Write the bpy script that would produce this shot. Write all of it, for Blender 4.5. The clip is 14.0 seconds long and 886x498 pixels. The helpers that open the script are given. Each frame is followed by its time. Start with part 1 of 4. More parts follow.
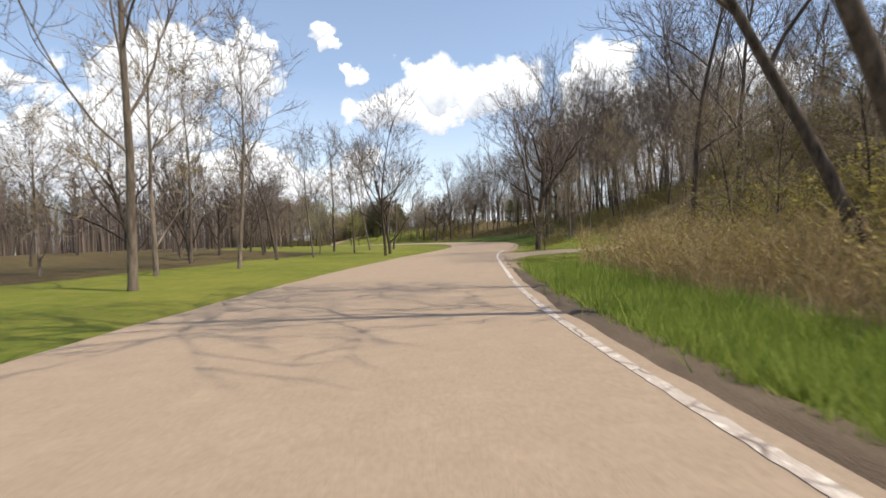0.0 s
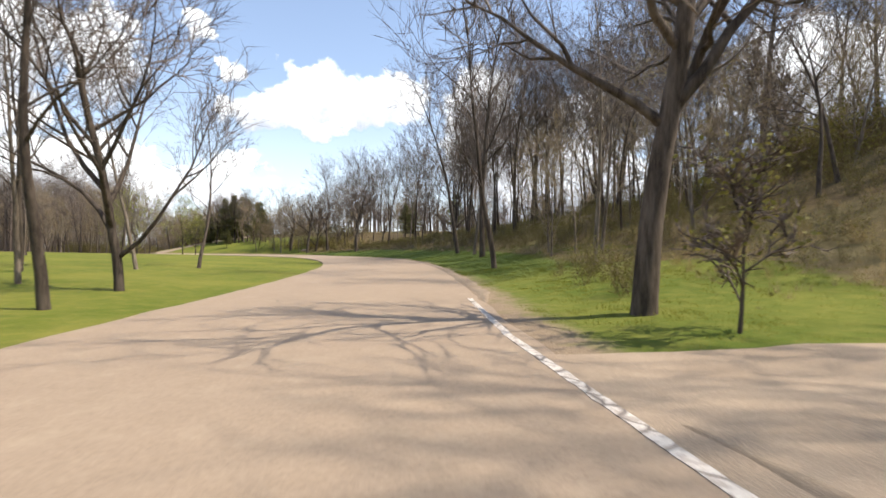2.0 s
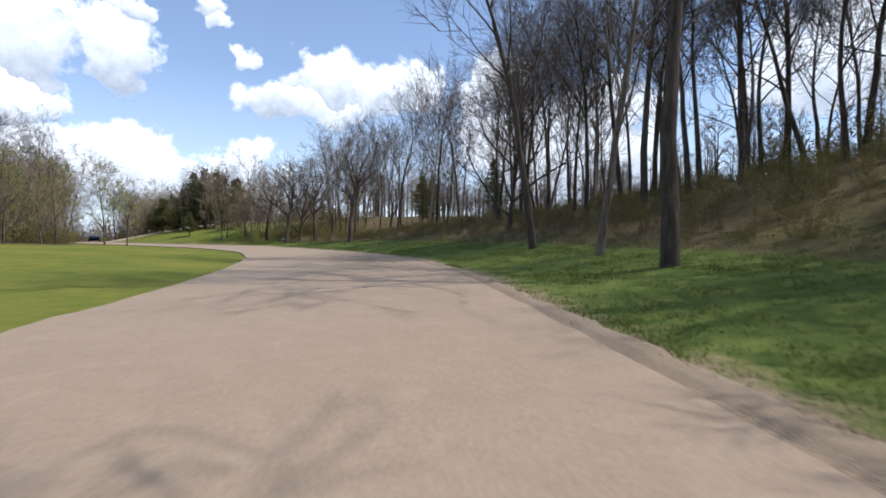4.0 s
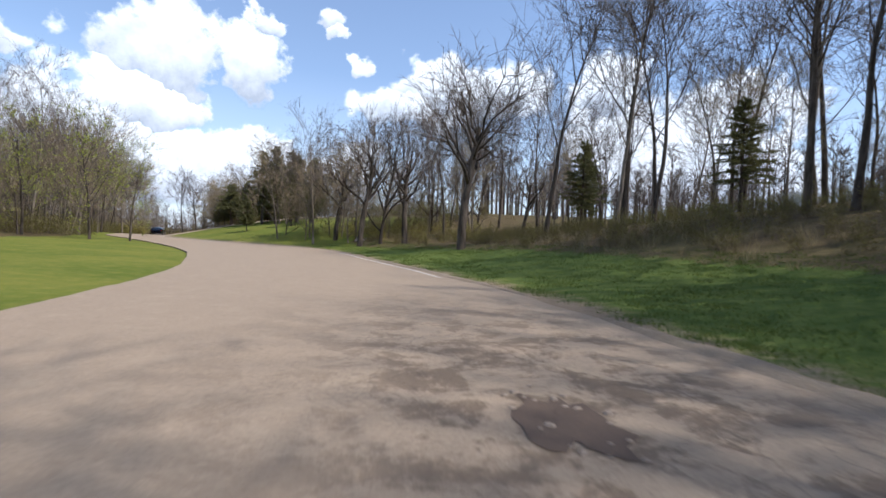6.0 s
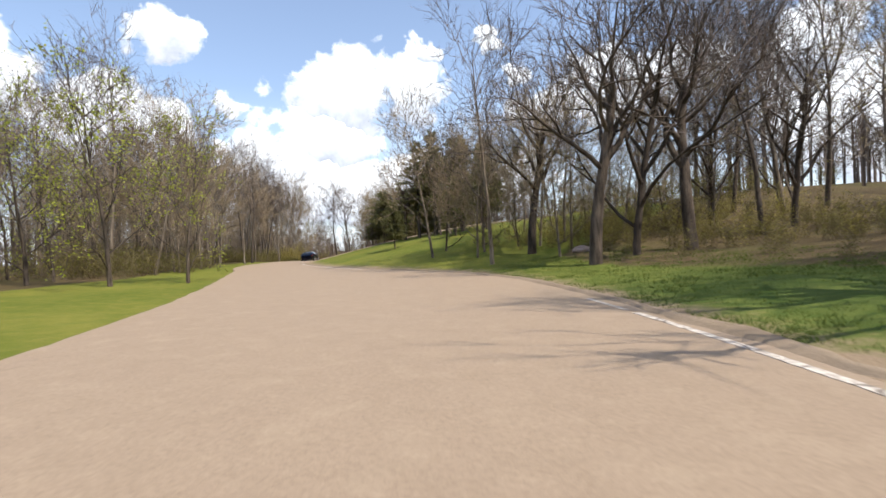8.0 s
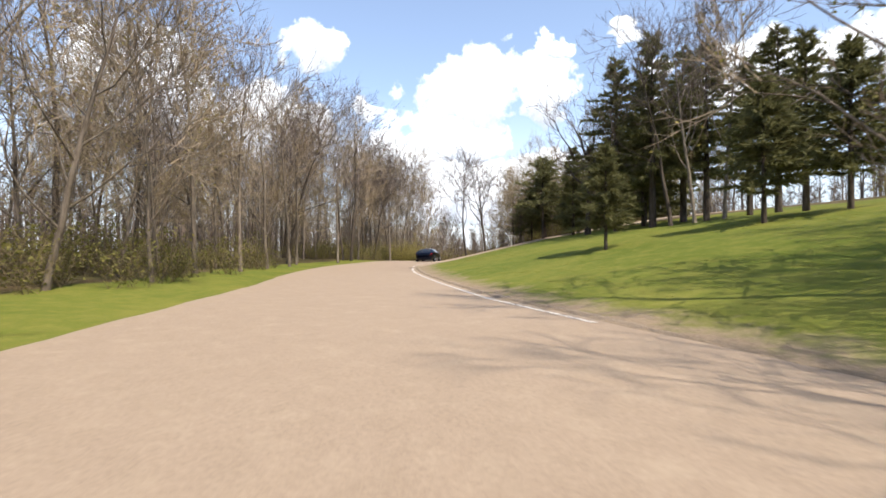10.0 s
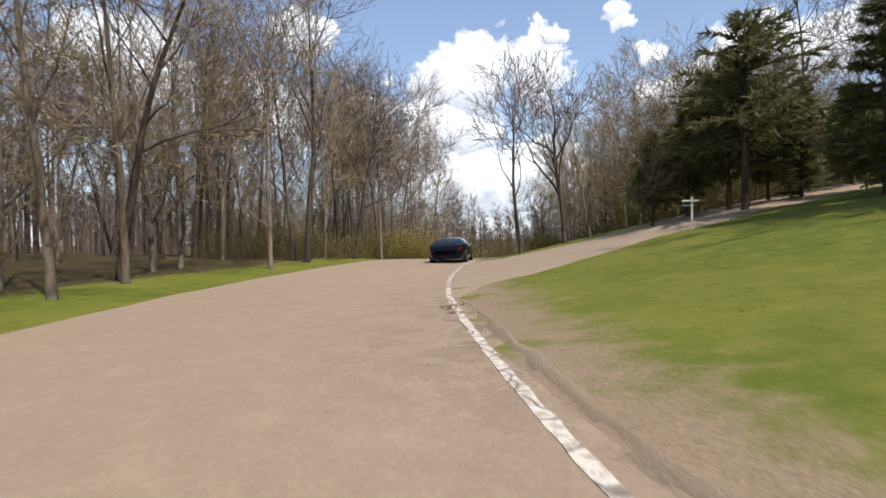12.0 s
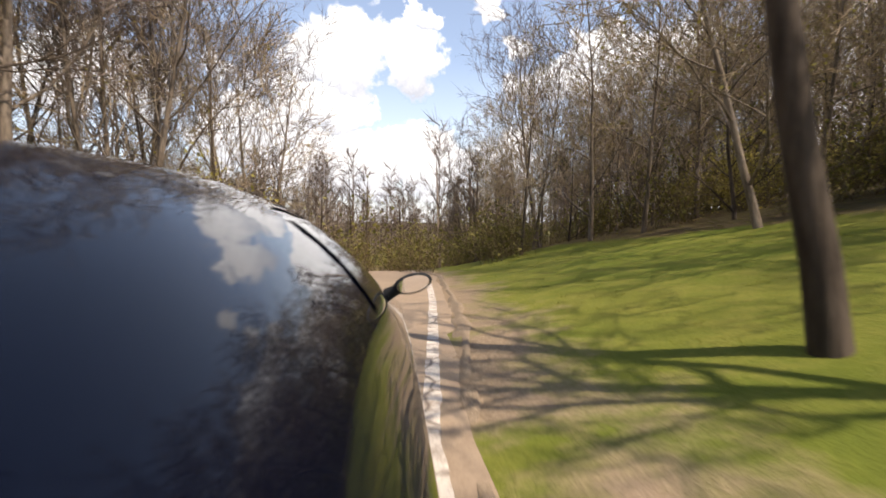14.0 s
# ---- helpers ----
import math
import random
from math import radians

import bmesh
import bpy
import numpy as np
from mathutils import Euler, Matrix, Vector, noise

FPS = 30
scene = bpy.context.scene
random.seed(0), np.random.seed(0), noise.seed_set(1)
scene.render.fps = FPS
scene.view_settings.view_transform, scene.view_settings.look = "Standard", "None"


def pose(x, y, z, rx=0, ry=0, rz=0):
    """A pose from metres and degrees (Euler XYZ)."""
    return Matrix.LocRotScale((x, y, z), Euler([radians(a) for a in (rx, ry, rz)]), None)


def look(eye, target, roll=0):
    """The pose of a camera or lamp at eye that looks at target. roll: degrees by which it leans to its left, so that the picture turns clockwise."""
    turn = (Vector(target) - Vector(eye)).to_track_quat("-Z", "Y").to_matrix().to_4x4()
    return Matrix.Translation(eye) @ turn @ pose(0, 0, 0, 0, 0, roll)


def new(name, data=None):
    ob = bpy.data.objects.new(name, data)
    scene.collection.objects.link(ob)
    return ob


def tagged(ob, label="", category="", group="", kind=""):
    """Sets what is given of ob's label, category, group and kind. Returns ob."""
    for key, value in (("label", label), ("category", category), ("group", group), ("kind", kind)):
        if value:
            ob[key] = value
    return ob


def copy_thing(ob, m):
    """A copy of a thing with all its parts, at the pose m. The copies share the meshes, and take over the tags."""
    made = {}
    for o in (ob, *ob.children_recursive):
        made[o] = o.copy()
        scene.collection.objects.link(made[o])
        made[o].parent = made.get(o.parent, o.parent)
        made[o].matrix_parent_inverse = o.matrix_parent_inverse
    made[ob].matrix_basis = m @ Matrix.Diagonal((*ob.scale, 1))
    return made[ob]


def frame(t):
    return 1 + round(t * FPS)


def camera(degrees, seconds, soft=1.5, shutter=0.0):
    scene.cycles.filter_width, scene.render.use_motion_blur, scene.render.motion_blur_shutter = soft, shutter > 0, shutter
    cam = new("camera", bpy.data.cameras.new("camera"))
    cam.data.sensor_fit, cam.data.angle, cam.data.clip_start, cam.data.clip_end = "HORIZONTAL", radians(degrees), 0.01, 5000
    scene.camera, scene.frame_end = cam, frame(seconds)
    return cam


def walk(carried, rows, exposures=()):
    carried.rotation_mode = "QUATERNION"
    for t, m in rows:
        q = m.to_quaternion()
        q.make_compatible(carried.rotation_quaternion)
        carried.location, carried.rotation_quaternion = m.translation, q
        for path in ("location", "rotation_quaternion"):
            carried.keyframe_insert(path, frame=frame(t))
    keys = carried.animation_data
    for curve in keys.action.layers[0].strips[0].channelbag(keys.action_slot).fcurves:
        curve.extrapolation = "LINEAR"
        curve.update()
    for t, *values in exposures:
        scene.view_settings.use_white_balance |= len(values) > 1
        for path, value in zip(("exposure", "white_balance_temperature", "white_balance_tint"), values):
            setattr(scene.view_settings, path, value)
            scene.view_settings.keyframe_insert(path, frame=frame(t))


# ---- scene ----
cam = camera(83.4, 14.0, soft=1.6, shutter=0.12)
PATH = [
    (0, 0.00, -0.00, 1.15, 88.64, 2.51, 0.00),
    (0.5, -0.35, 6.57, 1.15, 88.64, 1.32, -3.57),
    (1, -0.18, 12.58, 1.15, 89.30, 0.46, -7.35),
    (1.5, 0.27, 18.45, 1.14, 90.10, -0.45, -11.21),
    (2, 0.92, 24.42, 1.17, 89.86, 0.01, -13.75),
    (2.2, 1.31, 26.84, 1.15, 89.44, 0.45, -14.34),
    (2.7, 2.31, 32.93, 1.15, 89.71, 0.11, -14.94),
    (3.2, 3.34, 39.11, 1.15, 89.68, 0.02, -14.50),
    (3.8, 4.46, 46.70, 1.15, 89.19, -0.04, -12.84),
    (4.3, 5.21, 53.23, 1.14, 88.05, -0.16, -10.81),
    (4.5, 5.43, 55.93, 1.13, 88.49, 0.40, -9.90),
    (5, 5.58, 62.67, 1.14, 88.40, -0.96, -6.77),
    (5.5, 5.35, 68.87, 1.15, 88.41, -1.31, -3.96),
    (6, 4.88, 74.96, 1.15, 88.86, -2.34, -0.57),
    (6.5, 4.00, 80.92, 1.13, 88.88, -0.76, 3.72),
    (7, 2.83, 86.60, 1.16, 89.19, 1.73, 8.77),
    (7.5, 1.29, 91.70, 1.17, 89.42, 2.64, 14.14),
    (8, -0.93, 96.55, 1.16, 89.71, 2.39, 18.69),
    (8.5, -3.30, 101.41, 1.14, 90.42, 0.39, 22.92),
    (8.7, -4.42, 103.37, 1.15, 90.13, 0.27, 25.35),
    (9.2, -7.52, 108.19, 1.15, 90.06, 0.08, 29.63),
    (9.7, -10.94, 112.89, 1.15, 90.04, 0.10, 31.95),
    (10.3, -15.23, 118.41, 1.15, 90.06, 0.42, 33.05),
    (10.8, -18.84, 122.95, 1.15, 90.15, 1.58, 33.49),
    (11, -20.28, 124.74, 1.16, 89.95, 2.05, 33.75),
    (11.5, -23.77, 129.18, 1.15, 89.24, 2.68, 33.65),
    (12, -27.07, 133.47, 1.15, 88.84, 0.92, 31.98),
    (12.5, -30.23, 138.08, 1.18, 88.75, 0.03, 28.47),
    (13, -33.50, 143.52, 1.20, 88.03, -0.67, 25.11),
    (13.5, -36.29, 149.01, 1.14, 87.46, 0.93, 21.74),
    (14, -38.96, 154.60, 1.13, 86.90, -0.00, 17.47),
]
walk(cam, [(r[0], pose(*r[1:])) for r in PATH],
     [(0, 0.25, 6400, 10), (1.0, 0.4, 6400, 10), (2.0, 0.55, 6350, 10), (2.2, 0.55, 6350, 10), (4.3, 0.05, 5600, 10), (5.2, 0.05, 5600, 10), (6.0, 0.15, 5600, 10), (6.5, 0.2, 5900, 10), (7.5, 0.25, 6150, 10), (8.0, 0.4, 6150, 10),
      (8.5, 0.88, 6400, 12), (8.7, 0.88, 6400, 12), (10.8, 0.36, 6100, 10), (12.5, 0.15, 6100, 10), (13.0, 0.3, 6400, 12), (13.5, 0.45, 6700.0, 14), (14, 0.5, 6800.0, 14)])

# ---- world, sun, exposure ----
SUN_EL, SUN_AZ = 54.0, 110.0      # degrees above the horizon; clockwise from +Y
world = bpy.data.worlds.new("world")
scene.world = world
world.use_nodes = True
_wt = world.node_tree
_sky = _wt.nodes.new("ShaderNodeTexSky")
_sky.sky_type, _sky.sun_disc = "NISHITA", False
_sky.sun_elevation, _sky.sun_rotation = radians(SUN_EL), radians(SUN_AZ)
_sky.air_density, _sky.dust_density, _sky.ozone_density = 1.0, 0.6, 2.0
_wt.nodes["Background"].inputs[1].default_value = 0.15
_wt.links.new(_sky.outputs[0], _wt.nodes["Background"].inputs[0])
sun_data = bpy.data.lights.new("sun", "SUN")
sun_data.energy, sun_data.angle, sun_data.color = 4.6, radians(0.6), (1.0, 0.90, 0.77)
sun = new("sun", sun_data)
_sd = Vector((math.sin(radians(SUN_AZ)) * math.cos(radians(SUN_EL)), math.cos(radians(SUN_AZ)) * math.cos(radians(SUN_EL)), math.sin(radians(SUN_EL))))
sun.matrix_world = look(_sd * 300, (0, 0, 0))

rng = np.random.default_rng(7)


# ---- materials ----
class Mat:
    """A node material with short helpers."""

    def __init__(self, name, rough=0.8, metal=0.0, spec=0.3):
        self.m = bpy.data.materials.new(name)
        self.m.use_nodes = True
        self.t = self.m.node_tree
        self.b = self.t.nodes["Principled BSDF"]
        self.b.inputs["Roughness"].default_value = rough
        self.b.inputs["Metallic"].default_value = metal
        self.b.inputs["Specular IOR Level"].default_value = spec
        self.tc = self.t.nodes.new("ShaderNodeTexCoord")
        self.xyz = self.tc.outputs["Object"]

    def put(self, value, socket):
        if isinstance(value, bpy.types.NodeSocket):
            self.t.links.new(value, socket)
        else:
            socket.default_value = value

    def noise(self, scale, detail=4.0, rough=0.6, stretch=None, distortion=0.0):
        n = self.t.nodes.new("ShaderNodeTexNoise")
        n.inputs["Scale"].default_value, n.inputs["Detail"].default_value = scale, detail
        n.inputs["Roughness"].default_value, n.inputs["Distortion"].default_value = rough, distortion
        v = self.xyz
        if stretch:
            mp = self.t.nodes.new("ShaderNodeMapping")
            mp.inputs["Scale"].default_value = stretch
            self.t.links.new(v, mp.inputs[0])
            v = mp.outputs[0]
        self.t.links.new(v, n.inputs["Vector"])
        return n.outputs[0]

    def cells(self, scale, feature="F1", vec=None):
        n = self.t.nodes.new("ShaderNodeTexVoronoi")
        n.feature = feature
        n.inputs["Scale"].default_value = scale
        self.t.links.new(vec or self.xyz, n.inputs["Vector"])
        return n.outputs["Distance"]

    def wobble(self, scale, amount):
        """Coordinates pushed about by noise."""
        n = self.t.nodes.new("ShaderNodeTexNoise")
        n.inputs["Scale"].default_value = scale
        self.t.links.new(self.xyz, n.inputs["Vector"])
        s = self.t.nodes.new("ShaderNodeVectorMath")
        s.operation = "MULTIPLY_ADD"
        self.t.links.new(n.outputs["Color"], s.inputs[0])
        s.inputs[1].default_value = (amount,) * 3
        self.t.links.new(self.xyz, s.inputs[2])
        return s.outputs[0]

    def ramp(self, value, *stops):
        r = self.t.nodes.new("ShaderNodeValToRGB")
        e = r.color_ramp.elements
        while len(e) < len(stops):
            e.new(0.5)
        for k, (p, c) in zip(e, stops):
            k.position = p
            k.color = (*c, 1) if isinstance(c, tuple) else (c, c, c, 1)
        self.put(value, r.inputs[0])
        return r.outputs[0]

    def mix(self, fac, a, b, blend="MIX"):
        n = self.t.nodes.new("ShaderNodeMix")
        n.data_type, n.blend_type = "RGBA", blend
        self.put(fac, n.inputs[0])
        for v, s in ((a, n.inputs[6]), (b, n.inputs[7])):
            self.put((*v, 1) if isinstance(v, tuple) else v, s)
        return n.outputs[2]

    def math(self, op, a, b=0.0, c=0.0):
        n = self.t.nodes.new("ShaderNodeMath")
        n.operation = op
        for v, s in zip((a, b, c), n.inputs):
            self.put(v, s)
        return n.outputs[0]

    def attr(self, name):
        n = self.t.nodes.new("ShaderNodeAttribute")
        n.attribute_name = name
        return n.outputs["Fac"]

    def rand(self, island=False):
        n = self.t.nodes.new("ShaderNodeNewGeometry" if island else "ShaderNodeObjectInfo")
        return n.outputs["Random Per Island" if island else "Random"]

    def colour(self, c):
        self.put((*c, 1) if isinstance(c, tuple) else c, self.b.inputs["Base Color"])
        return self

    def bump(self, height, strength=0.3, distance=0.02):
        n = self.t.nodes.new("ShaderNodeBump")
        n.inputs["Strength"].default_value, n.inputs["Distance"].default_value = strength, distance
        self.put(height, n.inputs["Height"])
        self.t.links.new(n.outputs[0], self.b.inputs["Normal"])
        return self


def mat_road():
    k = Mat("worn_asphalt", 0.85)
    grain, fleck = k.noise(90, 3, 0.7), k.noise(22, 4, 0.75)
    blot = k.noise(0.8, 6, 0.7)
    base = k.mix(k.ramp(blot, (0.3, 0.0), (0.72, 1.0)), (0.292, 0.208, 0.138), (0.352, 0.258, 0.170))
    base = k.mix(0.5, base, k.ramp(grain, (0.3, (0.185, 0.133, 0.09)), (0.7, (0.46, 0.352, 0.245))))
    base = k.mix(0.4, base, k.ramp(fleck, (0.32, (0.20, 0.145, 0.098)), (0.68, (0.44, 0.335, 0.23))))
    stain = k.noise(3.1, 6, 0.75)
    base = k.mix(k.math("MULTIPLY", k.ramp(stain, (0.46, 0.0), (0.66, 1.0)), 0.22), base, (0.20, 0.146, 0.092))
    pale = k.noise(2.2, 6, 0.7)
    base = k.mix(k.math("MULTIPLY", k.ramp(pale, (0.52, 0.0), (0.68, 1.0)), 0.25), base, (0.46, 0.36, 0.245))
    # tar-filled and open cracks, densest where the surface has broken up
    w = k.wobble(1.6, 0.5)
    cr = k.ramp(k.cells(0.42, "DISTANCE_TO_EDGE", w), (0.0, 1.0), (0.009, 0.0))
    fine = k.ramp(k.cells(2.3, "DISTANCE_TO_EDGE", k.wobble(3.5, 0.5)), (0.0, 0.4), (0.05, 0.0))
    where2 = k.ramp(k.noise(0.5, 3), (0.45, 0.0), (0.58, 1.0))
    fine = k.math("MULTIPLY", k.math("MULTIPLY", fine, where2), k.attr("broken"))
    cr = k.math("MULTIPLY", cr, k.math("MULTIPLY", k.math("MULTIPLY", k.attr("broken"), where2), 0.35))
    dark = k.math("MAXIMUM", cr, fine)
    patch = k.math("MULTIPLY", k.attr("broken"), k.ramp(k.noise(1.6, 8, 0.75, None, 0.3), (0.48, 0.0), (0.56, 0.85)))
    base = k.mix(patch, base, (0.145, 0.10, 0.064))
    base = k.mix(dark, base, (0.06, 0.045, 0.035))
    k.colour(base)
    h = k.math("SUBTRACT", k.math("ADD", k.math("MULTIPLY", grain, 0.4), k.math("MULTIPLY", fleck, 0.5)), k.math("ADD", dark, k.math("MULTIPLY", patch, 0.8)))
    return k.bump(h, 0.6, 0.015).m


def mat_line(left=0.53):
    k = Mat("worn_road_paint", 0.7)
    wear = k.noise(9, 5, 0.7)
    grain = k.noise(60, 2)
    c = k.mix(k.ramp(wear, (left - 0.08, 0.0), (left, 1.0)), (0.33, 0.25, 0.18), (0.66, 0.59, 0.49))
    c = k.mix(0.35, c, k.ramp(grain, (0.3, (0.4, 0.35, 0.3)), (0.7, (0.8, 0.76, 0.7))))
    w = k.wobble(2.0, 0.3)
    c = k.mix(k.ramp(k.cells(2.2, "DISTANCE_TO_EDGE", w), (0.0, 1.0), (0.05, 0.0)), c, (0.12, 0.09, 0.07))
    return k.colour(c).bump(grain, 0.3, 0.004).m


def mat_gravel(name, a, b):
    k = Mat(name, 0.95)
    st = k.cells(75)
    c = k.mix(k.ramp(k.noise(0.7, 5), (0.3, 0.0), (0.7, 1.0)), a, b)
    c = k.mix(0.5, c, k.ramp(st, (0.05, tuple(min(1, 1.5 * v) for v in b)), (0.5, tuple(0.5 * v for v in a))))
    return k.colour(c).bump(st, 0.5, 0.008).m


def mat_ground():
    k = Mat("grass_and_forest_floor", 0.95, spec=0.1)
    n1, n2, n3 = k.noise(0.22, 5), k.noise(2.3, 5, 0.7), k.noise(30, 3, 0.7)
    lawn = k.mix(k.ramp(n1, (0.35, 0.0), (0.65, 1.0)), (0.104, 0.132, 0.016), (0.19, 0.188, 0.032))
    lawn = k.mix(k.math("MULTIPLY", k.ramp(n2, (0.44, 0.0), (0.72, 1.0)), 0.5), lawn, (0.29, 0.245, 0.06))
    lawn = k.mix(k.ramp(n3, (0.35, 0.4), (0.6, 0.0)), lawn, (0.07, 0.09, 0.016))
    worn = k.ramp(k.math("ADD", k.attr("worn"), k.math("MULTIPLY", k.math("SUBTRACT", n2, 0.5), 0.9)), (0.35, 0.0), (0.75, 1.0))
    lawn = k.mix(worn, lawn, k.ramp(n3, (0.3, (0.20, 0.145, 0.092)), (0.7, (0.34, 0.255, 0.168))))
    lush = k.mix(k.ramp(n2, (0.35, 0.0), (0.7, 1.0)), (0.068, 0.106, 0.02), (0.145, 0.17, 0.04))
    lawn = k.mix(k.math("MULTIPLY", k.attr("lush"), k.math("SUBTRACT", 1.0, worn)), lawn, lush)
    wood = k.mix(k.ramp(n2, (0.3, 0.0), (0.7, 1.0)), (0.062, 0.044, 0.022), (0.18, 0.128, 0.062))
    wood = k.mix(k.ramp(n3, (0.4, 0.6), (0.6, 0.0)), wood, (0.04, 0.028, 0.016))
    wood = k.mix(k.ramp(n1, (0.42, 0.0), (0.7, 0.6)), wood, (0.085, 0.085, 0.024))
    # dry leaves on the first hillside, with its sunlit brightness put into the colour
    wood = k.mix(k.math("MULTIPLY", k.attr("sunny_litter"), k.ramp(n1, (0.35, 0.25), (0.6, 1.0))), wood, k.ramp(n2, (0.3, (0.22, 0.16, 0.085)), (0.7, (0.42, 0.32, 0.19))))
    f = k.math("ADD", k.attr("wood"), k.math("MULTIPLY", k.math("SUBTRACT", n2, 0.5), 0.9))
    c = k.mix(k.ramp(f, (0.4, 0.0), (0.6, 1.0)), lawn, wood)
    k.colour(c)
    return k.bump(k.math("ADD", n3, k.math("MULTIPLY", n2, 2.0)), 0.5, 0.045).m


def mat_bark(name, a, b):
    k = Mat(name, 0.9, spec=0.15)
    ridges = k.noise(7, 5, 0.7, (1.0, 1.0, 0.16))
    c = k.mix(k.ramp(ridges, (0.35, 0.0), (0.65, 1.0)), a, b)
    c = k.mix(k.math("MULTIPLY", k.rand(), 0.4), c, tuple(0.55 * v for v in a))
    return k.colour(c).bump(ridges, 0.8, 0.04).m


def mat_leaf(name, a, b, trans=0.35):
    k = Mat(name, 0.7, spec=0.2)
    k.colour(k.mix(k.rand(True), a, b))
    d = k.t.nodes.new("ShaderNodeBsdfTranslucent")
    k.put(k.mix(k.rand(True), a, b), d.inputs[0])
    s = k.t.nodes.new("ShaderNodeMixShader")
    s.inputs[0].default_value = trans
    k.t.links.new(k.b.outputs[0], s.inputs[1])
    k.t.links.new(d.outputs[0], s.inputs[2])
    k.t.links.new(s.outputs[0], k.t.nodes["Material Output"].inputs[0])
    return k.m


def mat_plain(name, c, rough=0.6, metal=0.0, grain=20, amount=0.25, spec=0.4):
    k = Mat(name, rough, metal, spec)
    k.colour(k.mix(k.math("MULTIPLY", k.noise(grain, 4), amount * 2), c, tuple(0.45 * v for v in c)))
    return k.bump(k.noise(grain * 2, 3), 0.15, 0.005).m


ROAD, LINE, LINE_FADED = mat_road(), mat_line(), mat_line(0.62)
MUD = mat_gravel("wet_brown_verge", (0.085, 0.06, 0.038), (0.19, 0.14, 0.09))
GRAVEL = mat_gravel("pale_drive_gravel", (0.325, 0.24, 0.16), (0.49, 0.375, 0.258))
SHOULDER = mat_gravel("dirt_shoulder", (0.25, 0.185, 0.12), (0.38, 0.29, 0.20))
GROUND = mat_ground()
BARK = mat_bark("grey_brown_bark", (0.042, 0.032, 0.024), (0.16, 0.125, 0.096))
BARK_PALE = mat_bark("pale_bark", (0.10, 0.077, 0.056), (0.31, 0.25, 0.19))
TWIG = mat_leaf("bare_twigs", (0.075, 0.056, 0.043), (0.21, 0.162, 0.127), 0.0)
BROWN_TWIG = mat_leaf("brown_twigs", (0.12, 0.088, 0.06), (0.28, 0.212, 0.145), 0.1)
TAN_TWIG = mat_leaf("tan_twigs", (0.21, 0.155, 0.095), (0.40, 0.31, 0.20), 0.1)
BUD = mat_leaf("spring_buds", (0.26, 0.21, 0.06), (0.38, 0.33, 0.08))
FORSY = mat_leaf("yellow_green_shrub_leaves", (0.30, 0.25, 0.06), (0.44, 0.38, 0.11), 0.5)
LIME = mat_leaf("new_lime_leaves", (0.32, 0.38, 0.035), (0.48, 0.49, 0.08), 0.5)
OLIVE = mat_leaf("olive_shrub_leaves", (0.13, 0.125, 0.028), (0.25, 0.22, 0.06))
NEEDLE = mat_leaf("conifer_needles", (0.10, 0.098, 0.038), (0.205, 0.19, 0.075), 0.3)
BRUSH = mat_leaf("dry_brush_stems", (0.085, 0.065, 0.032), (0.23, 0.175, 0.088), 0.2)
# brighter copy of the brush colour, standing in for sun on the hillside
SUN_GOLD = mat_leaf("sunlit_golden_stems", (0.24, 0.165, 0.075), (0.52, 0.39, 0.20), 0.3)
TALL = mat_leaf("tall_green_grass", (0.15, 0.22, 0.03), (0.34, 0.38, 0.08))
VERGE = mat_leaf("verge_grass_blades", (0.085, 0.13, 0.024), (0.185, 0.205, 0.048))
TURF = mat_leaf("short_lawn_grass", (0.16, 0.178, 0.024), (0.27, 0.262, 0.045), 0.5)
STRAW = mat_leaf("dry_straw_grass", (0.28, 0.21, 0.10), (0.44, 0.34, 0.18), 0.2)


# ---- the road's line and the shape of the ground ----
def road_line():
    """The driven line as points 1 m apart, carried on at both ends."""
    pts = [Vector(r[1:3]) for r in PATH]
    first = (pts[1] - pts[0]).normalized()
    pts = [pts[0] - first * 120] + pts
    last = (pts[-1] - pts[-2]).normalized()
    head = math.atan2(last.y, last.x)
    p = pts[-1].copy()
    for i in range(26):
        head += radians(0.5 if i < 3 else -1.6)
        p = p + Vector((math.cos(head), math.sin(head))) * 5
        pts.append(p.copy())
    seg = np.array([tuple(p) for p in pts])
    d = np.r_[0, np.cumsum(np.hypot(*np.diff(seg, axis=0).T))]
    s = np.arange(0, d[-1], 1.0)
    line = np.stack([np.interp(s, d, seg[:, 0]), np.interp(s, d, seg[:, 1])], 1)
    for _ in range(6):
        line[1:-1] = 0.25 * line[:-2] + 0.5 * line[1:-1] + 0.25 * line[2:]
    return s - 120.0, line


LS, LINE_PTS = road_line()
TAN = np.gradient(LINE_PTS, axis=0)
TAN /= np.linalg.norm(TAN, axis=1)[:, None]
RIGHT = np.stack([TAN[:, 1], -TAN[:, 0]], 1)


def at(s, lat):
    """World x, y of a place s metres along the road's line and lat metres to its right."""
    x = np.interp(s, LS, LINE_PTS[:, 0]) + lat * np.interp(s, LS, RIGHT[:, 0])
    y = np.interp(s, LS, LINE_PTS[:, 1]) + lat * np.interp(s, LS, RIGHT[:, 1])
    return x, y


